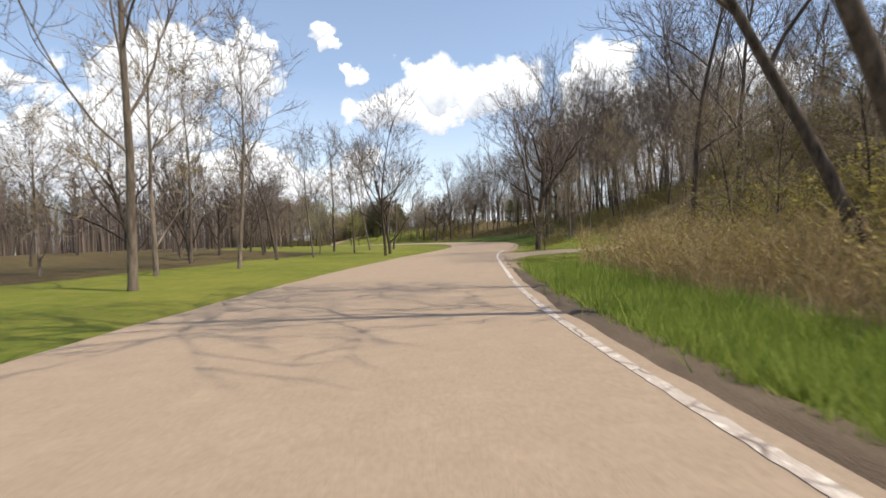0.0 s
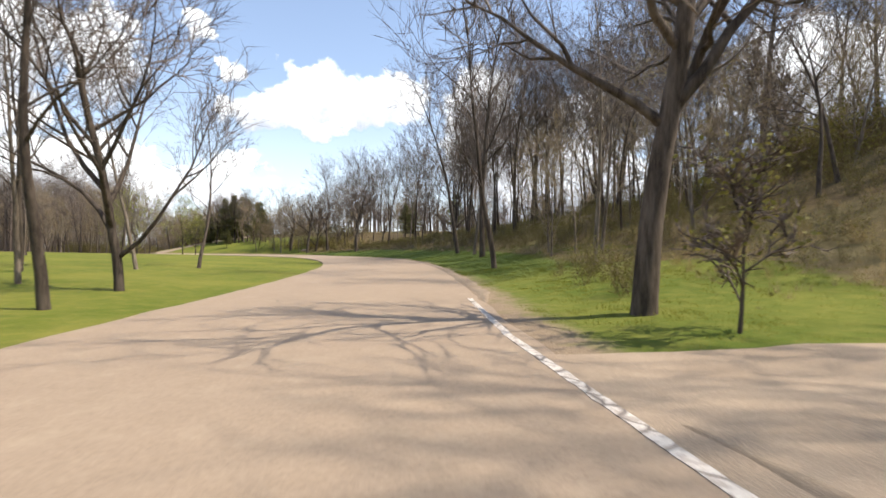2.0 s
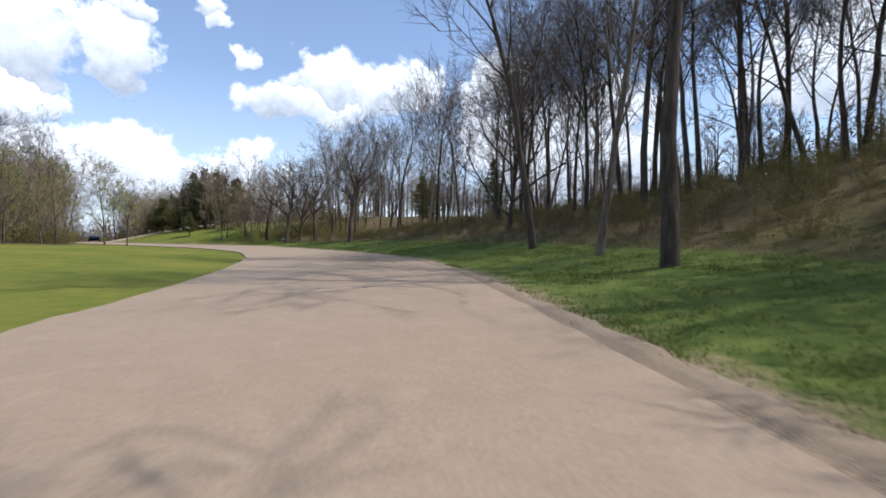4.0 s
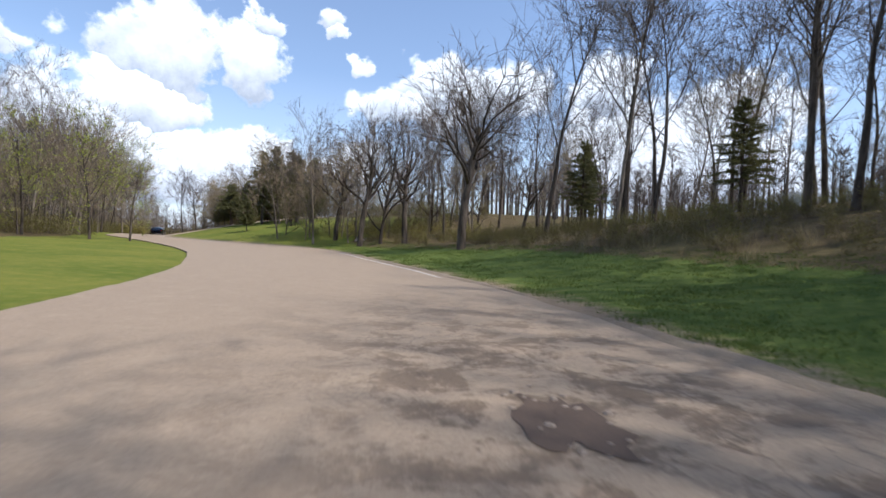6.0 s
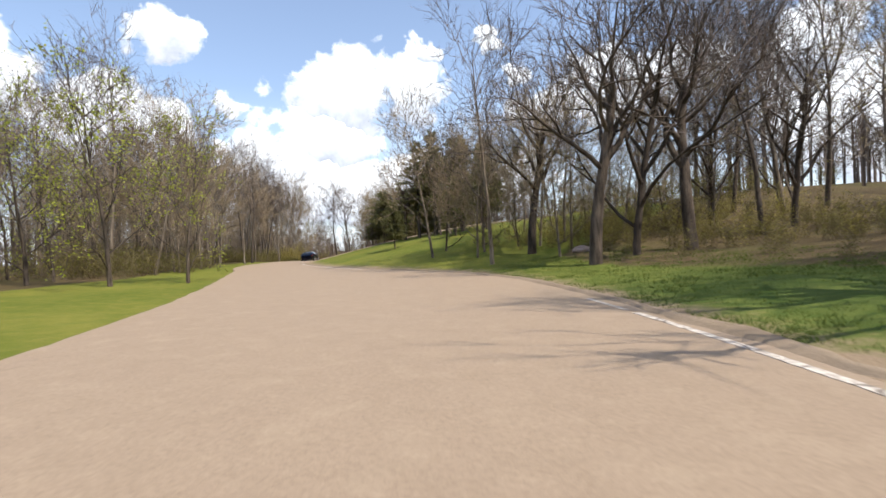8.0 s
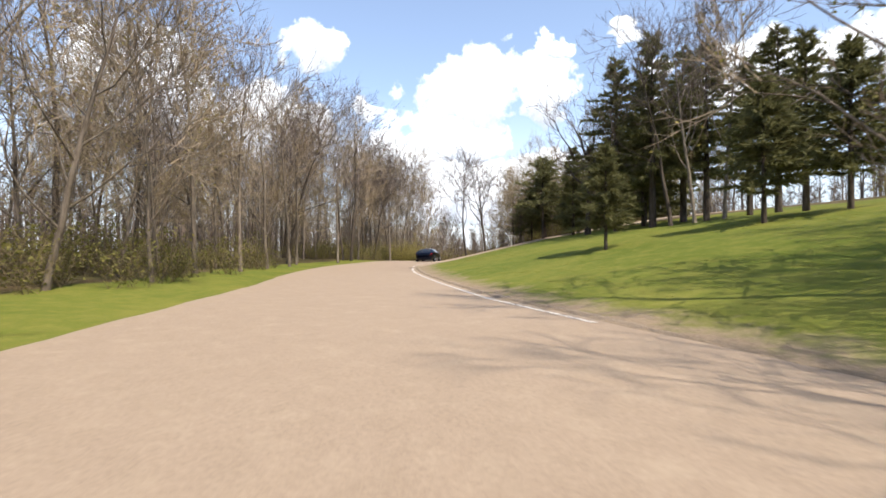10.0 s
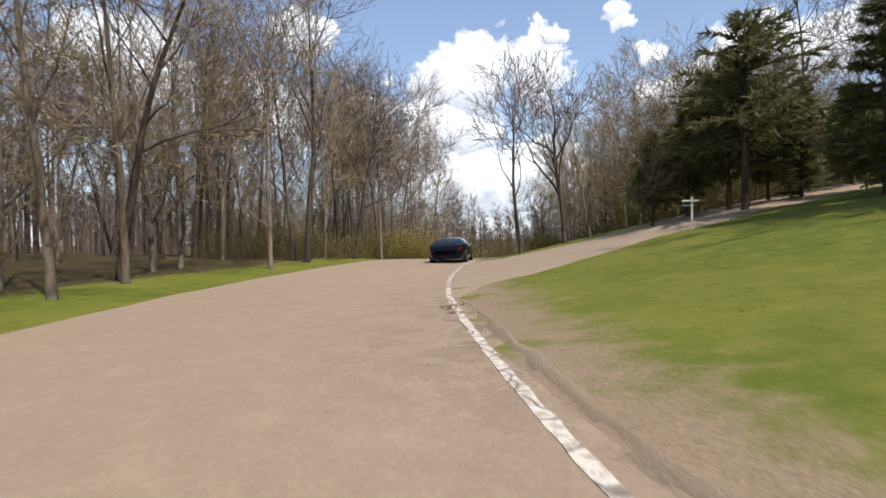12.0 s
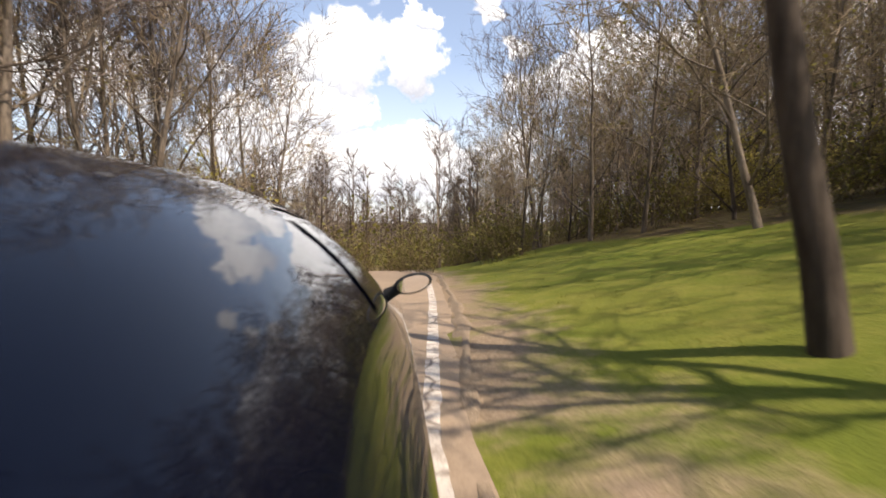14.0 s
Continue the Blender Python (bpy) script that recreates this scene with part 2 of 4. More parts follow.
def along(x, y):
    """s and lat of world points (arrays)."""
    x, y = np.atleast_1d(np.asarray(x, float)), np.atleast_1d(np.asarray(y, float))
    s, lat = np.empty(len(x)), np.empty(len(x))
    for a in range(0, len(x), 4000):
        d = (x[a:a + 4000, None] - LINE_PTS[None, :, 0]) ** 2 + (y[a:a + 4000, None] - LINE_PTS[None, :, 1]) ** 2
        i = d.argmin(1)
        v = np.stack([x[a:a + 4000], y[a:a + 4000]], 1) - LINE_PTS[i]
        s[a:a + 4000] = LS[i] + (v * TAN[i]).sum(1)
        lat[a:a + 4000] = np.where((v * RIGHT[i]).sum(1) >= 0, 1, -1) * np.hypot(v[:, 0], v[:, 1])
    return s, lat


EDGE_S = [-120, 0, 16, 22, 31, 40, 57, 65, 75, 85, 90, 95, 100, 105, 109, 113, 118, 125, 132, 137, 141.5, 146, 149.5, 153, 158, 165, 170, 175, 181, 300]
EDGE_R = [1.7, 1.7, 1.9, 1.8, 1.4, 1.6, 2.2, 2.9, 3.5, 3.5, 2.95, 3.0, 3.35, 4.1, 4.8, 5.4, 5.3, 3.8, 2.2, 1.62, 1.2, 0.8, 0.55, 0.28, 0.10, 0.06, 0.32, 1.0, 1.7, 2.2]


def edge(s):
    return np.interp(s, EDGE_S, EDGE_R)


ROAD_W = 6.0


def left_edge(s):
    """The road's left edge: never nearer than a lane's width to the driven line."""
    return np.minimum(edge(s) - ROAD_W, -4.4)


# height of the ground to the right of the road's edge: rows of s, then heights at the distances HD
HD = [0.0, 1.0, 3.0, 6.0, 9.0, 13.0, 20.0, 35.0, 60.0]
HROWS = [
    (-40, 0, -0.1, 0.0, 0.2, 0.5, 1.2, 4.5, 10, 14),
    (20, 0, -0.1, 0.0, 0.15, 0.35, 0.9, 4.2, 10, 14),
    (25, 0, 0.0, 0.02, 0.04, 0.06, 0.12, 1.2, 8, 13),
    (30.5, 0, 0.0, 0.12, 0.15, 0.2, 0.35, 1.8, 8, 13),
    (36, 0, 0.0, 0.3, 0.7, 1.6, 3.2, 6.5, 11, 13),
    (50, 0, 0.0, 0.25, 0.8, 1.8, 3.4, 5.6, 7, 8),
    (72, 0, 0.0, 0.25, 0.8, 1.8, 3.3, 4.8, 5.4, 5.4),
    (95, 0, 0.0, 0.2, 0.7, 1.35, 2.3, 3.4, 4, 4),
    (113, 0, 0.0, 0.2, 0.5, 0.7, 0.9, 1.4, 2, 3),
    (128, 0, 0.1, 0.5, 1.1, 1.8, 2.6, 3.6, 5, 6),
    (148, 0, 0.1, 0.5, 1.15, 1.7, 2.3, 3.2, 5, 6),
    (165, 0, 0.12, 0.55, 1.25, 1.95, 2.7, 3.8, 5, 6),
    (200, 0, 0.0, 0.3, 0.9, 1.6, 2.4, 4.0, 6, 7),
]
_hs = np.array([r[0] for r in HROWS])
_hz = np.array([r[1:] for r in HROWS])


def height(x, y):
    s, lat = along(x, y)
    d = lat - edge(s) - 0.3
    cols = np.stack([np.interp(s, _hs, _hz[:, k]) for k in range(len(HD))], 1)
    j = np.clip(np.searchsorted(HD, d) - 1, 0, len(HD) - 2)
    hd = np.array(HD)
    f = np.clip((d - hd[j]) / (hd[j + 1] - hd[j]), 0, 1)
    i = np.arange(len(d))
    z = cols[i, j] * (1 - f) + cols[i, j + 1] * f
    left = np.clip(-lat + left_edge(s) - 1.5, 0, None)
    z = np.where(d < 0, np.minimum(left * 0.03, 1.2), z)
    on = (d < 0) & (left <= 0)
    z = z - np.where(on, 0.07, 0.0)
    drop = np.clip(s - 168, 0, 60)
    return z - np.minimum(0.0022 * drop ** 2, 4.0)


def hz(x, y):
    return float(height([x], [y])[0])


def road_z(s):
    return -np.minimum(0.0022 * np.clip(s - 168, 0, 60) ** 2, 4.0)


# ---- mesh helpers ----
def mesh_of(name, verts, faces, material, smooth=False, attrs=None):
    me = bpy.data.meshes.new(name)
    me.from_pydata([tuple(v) for v in verts], [], [tuple(f) for f in faces])
    if isinstance(material, (list, tuple)):
        for m in material:
            me.materials.append(m)
    else:
        me.materials.append(material)
    if smooth:
        me.polygons.foreach_set("use_smooth", [True] * len(me.polygons))
    for k, v in (attrs or {}).items():
        a = me.attributes.new(k, "FLOAT", "POINT")
        a.data.foreach_set("value", np.asarray(v, dtype=np.float32))
    me.update()
    return me


def part(name, me, parent, label=""):
    ob = new(name, me)
    ob.parent = parent
    return tagged(ob, label)


def thing(name, label, category, group="", kind=""):
    return tagged(new(name), label, category, group, kind)


def strip(name, s, inner, outer, lift, material, thick=0.05, across=6, attrs=None):
    """A band along the road's line from lat inner to outer, with a skirt down both sides."""
    verts, faces = [], []
    n = across + 3
    for k, sk in enumerate(s):
        for j in range(n):
            f = min(max((j - 1) / across, 0), 1)
            lat = inner[k] * (1 - f) + outer[k] * f
            x, y = at(sk, lat)
            verts.append((x, y, lift[k] - (thick if j in (0, n - 1) else 0)))
    for k in range(len(s) - 1):
        for j in range(n - 1):
            a = k * n + j
            faces.append((a, a + 1, a + n + 1, a + n))
    return mesh_of(name, verts, faces, material, attrs={q: np.concatenate([v[k] * np.interp(np.linspace(inner[k], outer[k], n), [-2.0, -0.3, 0.4, 2.3, 3.0], [0.08, 0.4, 1, 1, 0.3]) for k in range(len(s))]) for q, v in (attrs or {}).items()})


# ---- ground and road ----
def build_ground():
    gx = np.concatenate([np.linspace(-3200, -140, 14), np.arange(-130, 121, 1.25), np.linspace(130, 3200, 14)])
    gy = np.concatenate([np.linspace(-3200, -80, 14), np.arange(-70, 271, 1.25), np.linspace(280, 3400, 14)])
    X, Y = np.meshgrid(gx, gy)
    x, y = X.ravel(), Y.ravel()
    z = height(x, y)
    s, lat = along(x, y)
    d = lat - edge(s)
    rough = np.array([noise.noise((a * 0.3, b * 0.3, 0)) + 0.5 * noise.noise((a * 0.9, b * 0.9, 5)) for a, b in zip(x, y)])
    z = z + np.where((d > 1.2) | (lat < -8), 0.07, 0.0) * rough
    # where brush and woods take over from grass
    start = np.interp(s, [-40, 10, 20, 24, 36, 45, 60, 95, 105, 112, 118, 126, 150, 160, 168, 180], [2.6, 2.6, 4.5, 7.5, 7.0, 5.0, 6.3, 6.8, 5.6, 3.8, 5.0, 22, 24, 16, 9, 6])
    left = np.interp(s, [-20, 40, 60, 100, 115, 130], [9, 9, 30, 30, 9, 5])
    wood = np.where(lat > 0, np.clip((d - start) / 2.0 + 0.5, 0, 1), np.clip((-lat - 4.5 - left) / 2 + 0.5, 0, 1))
    nx, ny = len(gx), len(gy)
    idx = np.arange(nx * ny).reshape(ny, nx)
    f = np.stack([idx[:-1, :-1].ravel(), idx[:-1, 1:].ravel(), idx[1:, 1:].ravel(), idx[1:, :-1].ravel()], 1)
    me = mesh_of("ground", np.stack([x, y, z], 1).tolist(), f.tolist(), GROUND, True, {"wood": wood, "sunny_litter": np.interp(s, [12, 24, 40], [1, 0.35, 0.05]) * (lat > 0), "lush": np.interp(s, [-10, 16, 22, 38, 46, 106, 116, 124], [0.8, 0.7, 0.25, 0.2, 0.9, 0.9, 0.35, 0.12]) * (lat > 0), "worn": np.where(lat > 0, np.clip(1 - (d - 0.3) / np.interp(s, [0, 84, 120, 140, 158, 166, 175], [1.2, 1.9, 1.8, 1.7, 2.4, 2.0, 1.4]), 0, 1), 0)})
    return tagged(new("ground", me), "rolling ground of spring grass, dry brush and leaf litter", "ground", kind="structure")


build_ground()

rs = np.arange(-100, 262, 0.5)
redge = edge(rs) + 0.22
wav = np.array([0.10 * noise.noise((v * 0.6, 0, 3)) + 0.05 * noise.noise((v * 2.1, 0, 9)) for v in rs])
broken = np.interp(rs, [58, 66, 70, 80, 87, 145, 149, 154, 158], [0, 0.4, 1, 1, 0, 0, 1, 1, 0.1])
road = new("road", strip("road", rs, left_edge(rs) - 0.1 + wav[::-1], redge + wav, road_z(rs), ROAD, 0.09, 10, {"broken": broken}))
tagged(road, "narrow worn tan asphalt road with cracks and patches", "road", kind="structure")


def edge_line(s0, s1, material=None, label="worn white painted road edge line"):
    s = np.arange(s0, s1, 0.1)
    e = edge(s)
    rag = np.array([0.022 * noise.noise((v * 3.1, 6, 0)) + 0.012 * noise.noise((v * 9, 2, 0)) for v in s])
    ob = new("edge_line", strip("edge_line", s, e - 0.065 + rag, e + 0.05 + rag[::-1], road_z(s) + 0.006, material or LINE, 0.004, 2))
    return tagged(ob, label, "road marking", "edge lines", kind="structure")


edge_line(-6, 13, LINE_FADED, "edge line worn thin beside the muddy verge")
for s0, s1 in ((13, 36), (89.5, 105), (128, 155), (167, 192)):
    edge_line(s0, s1)
edge_line(105.2, 107, LINE_FADED, "edge line worn thin at the bend")
edge_line(155.2, 166.8, LINE_FADED, "edge line worn almost away across a road mouth")


def shoulder(s0, s1, w0, w1, material=None):
    s = np.arange(s0, s1, 0.4)
    w = w0 + (w1 - w0) * np.array([0.5 + 0.5 * noise.noise((v * 0.5, 4, 0)) + 0.4 * noise.noise((v * 1.7, 8, 0)) + 0.3 * noise.noise((v * 4.7, 2, 0)) for v in s])
    w = w * np.clip(np.minimum(s - s0, s1 - s) / 4, 0.02, 1)
    e, verts, faces, n = edge(s) + 0.12, [], [], 7
    for k in range(len(s)):
        for j in range(n):
            x, y = at(s[k], e[k] + (0.1 + w[k]) * j / (n - 1))
            lift = -0.02 if j == 0 else (-0.05 if j == n - 1 else 0.03)
            verts.append((float(x), float(y), min(hz(x, y) + lift + 0.02 * noise.noise((x * 3, y * 3, 0)), float(road_z(s[k])) + 0.2) if j else float(road_z(s[k])) - 0.02))
    for k in range(len(s) - 1):
        for j in range(n - 1):
            q = k * n + j
            faces.append((q, q + 1, q + n + 1, q + n))
    ob = new("shoulder", mesh_of("shoulder", verts, faces, material or SHOULDER, True))
    return tagged(ob, "strip of bare brown dirt and gravel beside the road", "road shoulder", "shoulders", kind="structure")


shoulder(-60, 18, 0.4, 0.9, MUD)
shoulder(21.5, 28, 0.5, 1.2)
shoulder(34, 84, 0.2, 0.8)
shoulder(84, 126, 0.2, 0.6)
shoulder(124, 153, 0.08, 0.4)
shoulder(169, 200, 0.05, 0.35)


def seam(s0, l0, l1, width, seed):
    """A wandering tar-dark crack across the lane."""
    m, verts, faces = 30, [], []
    for k in range(m + 1):
        lat = l0 + (l1 - l0) * k / m
        sk = s0 + 0.22 * noise.noise((lat * 1.6, seed, 0)) + 0.07 * noise.noise((lat * 5, seed, 3))
        wk = width * (0.6 + 0.5 * noise.noise((lat * 3, seed, 7))) * (0.1 if k in (0, m) else 1)
        for q in (-wk, wk):
            x, y = at(sk + q, lat)
            verts.append((float(x), float(y), float(road_z(sk)) + 0.005))
    for k in range(m):
        faces.append((2 * k, 2 * k + 2, 2 * k + 3, 2 * k + 1))
    return tagged(new("road_crack", mesh_of("road_crack", verts, faces, TAR)), "dark open crack across the worn asphalt", "road crack", "road cracks", kind="structure")


TAR = mat_plain("crack_dirt", (0.135, 0.09, 0.06), 0.9, 0, 30, 0.3)
for i, (s0, l0, l1, w) in enumerate(((8.2, -1.5, 1.4, 0.02), (14.5, -2.0, 1.2, 0.015), (24.8, -1.0, 1.2, 0.02), (58.6, 0.7, 1.5, 0.012), (85.2, 0.2, 1.5, 0.011), (92.5, 0.0, 1.0, 0.011), (99.3, 1.2, 2.2, 0.011),
                                    (73.6, 0.9, 1.6, 0.02), (150.2, 0.2, 0.7, 0.012), (151.7, 0.1, 0.6, 0.012), (152.6, 0.0, 0.5, 0.015))):
    seam(s0, l0, l1, w, i)


def pothole(s0, lat0, rs_, rl, seed):
    """A broken-out hole in the asphalt, with loose pale lumps round it."""
    ring, n = [], 26
    for k in range(n):
        a = 2 * math.pi * k / n
        q = 1 + 0.8 * noise.noise((math.cos(a) * 1.3, math.sin(a) * 1.3, seed)) + 0.5 * noise.noise((math.cos(a) * 5, math.sin(a) * 5, seed))
        x, y = at(s0 + rs_ * q * math.cos(a), lat0 + rl * q * math.sin(a))
        ring.append((float(x), float(y), float(road_z(s0)) + 0.007))
    cx, cy = (float(v) for v in at(s0, lat0))
    me = mesh_of("pothole", ring + [(cx, cy, float(road_z(s0)) + 0.004)], [(k, (k + 1) % n, n) for k in range(n)], TAR)
    tagged(new("pothole", me), "dark broken-out hole in the asphalt", "pothole", "potholes", kind="structure")
    V, F, rr = [], [], random.Random(seed)
    for _ in range(22):
        a, q = rr.uniform(0, 6.283), rr.uniform(0.5, 1.5)
        x, y = (float(v) for v in at(s0 + rs_ * q * math.cos(a), lat0 + rl * q * math.sin(a)))
        r, b, z = rr.uniform(0.012, 0.05), len(V), float(road_z(s0)) + 0.004
        V += [(x + r * rr.uniform(0.6, 1.2) * math.cos(k * 1.047), y + r * rr.uniform(0.6, 1.2) * math.sin(k * 1.047), z) for k in range(6)]
        V += [(x + 0.6 * (u - x), y + 0.6 * (v - y), z + 0.35 * r) for u, v, _ in V[b:b + 6]]
        F += [(b + k, b + (k + 1) % 6, b + 6 + (k + 1) % 6, b + 6 + k) for k in range(6)] + [tuple(range(b + 6, b + 12))]
    tagged(new("asphalt_crumbs", mesh_of("asphalt_crumbs", V, F, CRUMB)), "loose pale lumps of broken asphalt round a hole", "rubble", kind="stuff")


CRUMB = mat_plain("broken_asphalt_lump", (0.36, 0.275, 0.2), 0.9, 0, 30, 0.3)
for i, row in enumerate(((151.5, 0.30, 0.36, 0.13), (151.9, 0.55, 0.18, 0.16), (150.9, 0.36, 0.16, 0.12), (164.3, 0.25, 0.3, 0.1), (73.8, 1.4, 0.2, 0.42), (74.6, 2.1, 0.18, 0.3), (72.6, 0.9, 0.16, 0.3), (78.4, 1.35, 0.55, 0.28))):
    pothole(*row, i + 3)


def washout(s0, s1):
    """The undercut gutter where earth has washed away from the road's edge."""
    s = np.arange(s0, s1, 0.12)
    f = np.sin(np.pi * (s - s0) / (s1 - s0))
    e = edge(s) + 0.08
    ob = new("gutter", strip("gutter", s, e, e + 0.04 + 0.3 * f * np.array([0.7 + 0.6 * noise.noise((v * 2.3, 1, 0)) + 0.4 * noise.noise((v * 7, 5, 0)) for v in s]), road_z(s) + 0.012 - 0.03 * f, TAR, 0.05, 3))
    return tagged(ob, "dark washed-out gutter at the edge of the asphalt", "gutter", kind="structure")


washout(16.8, 21.4)


def drive(name, label, centre, half, material):
    """A side drive laid over the ground, from the road outwards."""
    n, m = 28, 8
    lat = np.linspace(centre[0][1], centre[-1][1], n)
    cs = np.interp(lat, [c[1] for c in centre], [c[0] for c in centre])
    hw = np.interp(lat, [h[0] for h in half], [h[1] for h in half])
    verts, faces = [], []
    for k in range(n):
        for j in range(m + 1):
            f = 2 * j / m - 1
            wob = 0.25 * noise.noise((lat[k] * 0.8, j, 2)) if j in (0, m) else 0
            sk, lk = cs[k] + f * (hw[k] + wob), lat[k]
            if k == 0:
                lk = edge(sk) + 0.05
            x, y = at(sk, lk)
            verts.append((x, y, max(hz(x, y) + 0.05, float(road_z(sk)) - 0.01) + 0.01 * (1 - f * f) - (0.08 if j in (0, m) else 0)))
    for k in range(n - 1):
        for j in range(m):
            a = k * (m + 1) + j
            faces.append((a, a + m + 1, a + m + 2, a + 1))
    return tagged(new(name, mesh_of(name, verts, faces, material, True)), label, "driveway", kind="structure")


drive("gravel_drive", "pale gravel driveway opening off the road", [(26.5, 1.6), (28.2, 4), (28.6, 8), (28.4, 26)], [(1.6, 4.3), (3, 2.4), (5, 1.4), (26, 1.3)], GRAVEL)
drive("side_road", "side road of pale worn asphalt climbing beside the lawn", [(161, 0.4), (160.6, 2), (160.8, 5), (162.5, 9), (166, 28)], [(0.4, 8.2), (1.2, 6.2), (2, 5.2), (5, 3.8), (28, 2.6)], ROAD)


def in_drive(s, lat):
    a = np.abs(s - np.interp(lat, [1.6, 4, 8, 26], [26.5, 28.2, 28.6, 28.4])) < np.interp(lat, [1.6, 3, 5, 26], [4.2, 2.3, 1.4, 1.3])
    b = np.abs(s - np.interp(lat, [0.4, 2, 5, 9, 28], [161, 160.6, 160.8, 162.5, 166])) < np.interp(lat, [0.4, 1.2, 2, 5, 28], [8.0, 6.0, 5.0, 3.7, 2.5])
    return (a & (lat < 26)) | (b & (lat < 28))


def pebbles(n, s0, s1, l0, l1):
    """Loose pale stones lying on the gravelly road mouth."""
    V, F = [], []
    for _ in range(n):
        sv, lv = float(rng.uniform(s0, s1)), float(rng.uniform(l0, l1))
        if not bool(in_drive(np.array([sv]), np.array([lv + 0.4]))[0]):
            continue
        x, y = (float(v) for v in at(sv, lv))
        r, a, b = float(rng.uniform(0.006, 0.022)), float(rng.uniform(0, 6.28)), len(V)
        z = hz(x, y) + 0.05
        for k in range(5):
            V.append((x + r * math.cos(a + k * 1.257), y + 0.8 * r * math.sin(a + k * 1.257), z))
        V.append((x + 0.2 * r, y, z + 0.7 * r))
        F += [(b + k, b + (k + 1) % 5, b + 5) for k in range(5)]
    me = mesh_of("loose_stones", V, F, mat_plain("pale_pebble", (0.50, 0.41, 0.32), 0.9, 0, 9, 0.4))
    return tagged(new("loose_stones", me), "loose pale stones scattered over the side road", "gravel", kind="stuff")


pebbles(1600, 155, 167, 1.0, 8.0)


# ---- plants ----
class Tubes:
    """Collects tapered tubes and flat leaves as plain vertex and face lists."""

    def __init__(self, seed):
        self.v, self.f, self.r = [], [], random.Random(seed)

    def tube(self, pts, radii, sides):
        base = len(self.v)
        up = Vector((0.31, 0.17, 0.93))
        for i, (p, r) in enumerate(zip(pts, radii)):
            d = (pts[min(i + 1, len(pts) - 1)] - pts[max(i - 1, 0)]).normalized()
            a = d.cross(up)
            a = (a if a.length > 0.05 else d.cross(Vector((1, 0, 0)))).normalized()
            b = d.cross(a)
            for k in range(sides):
                t = 2 * math.pi * k / sides
                self.v.append(p + (a * math.cos(t) + b * math.sin(t)) * r)
        for i in range(len(pts) - 1):
            for k in range(sides):
                q, w = base + i * sides + k, base + i * sides + (k + 1) % sides
                self.f.append((q, w, w + sides, q + sides))

    def blade(self, p, d, length, width):
        """A thin three-cornered blade."""
        side = d.cross(Vector((self.r.uniform(-1, 1), self.r.uniform(-1, 1), self.r.uniform(-1, 1))))
        side = side.normalized() * width * 0.5 if side.length > 1e-4 else Vector((width, 0, 0))
        b = len(self.v)
        self.v += [p - side, p + side, p + d * length]
        self.f.append((b, b + 1, b + 2))

    def leaf(self, p, size):
        r = self.r
        d = Vector((r.uniform(-1, 1), r.uniform(-1, 1), r.uniform(-0.6, 0.8))).normalized()
        e = d.cross(Vector((r.uniform(-1, 1), r.uniform(-1, 1), r.uniform(-1, 1)))).normalized()
        b = len(self.v)
        self.v += [p - d * size * 0.5, p + e * size * 0.32, p + d * size * 0.5, p - e * size * 0.32]
        self.f.append((b, b + 1, b + 2, b + 3))


def wander(r, p, d, length, n, bend, rise):
    pts = [p.copy()]
    for _ in range(n):
        d = (d + Vector((r.uniform(-1, 1), r.uniform(-1, 1), r.uniform(-1, 1))) * bend + Vector((0, 0, rise))).normalized()
        p = p + d * (length / n)
        pts.append(p.copy())
    return pts


def off(r, d, angle):
    """A direction that leaves d at about that angle."""
    a = d.cross(Vector((r.uniform(-1, 1), r.uniform(-1, 1), r.uniform(-1, 1)))).normalized()
    return (d * math.cos(angle) + a * math.sin(angle)).normalized()


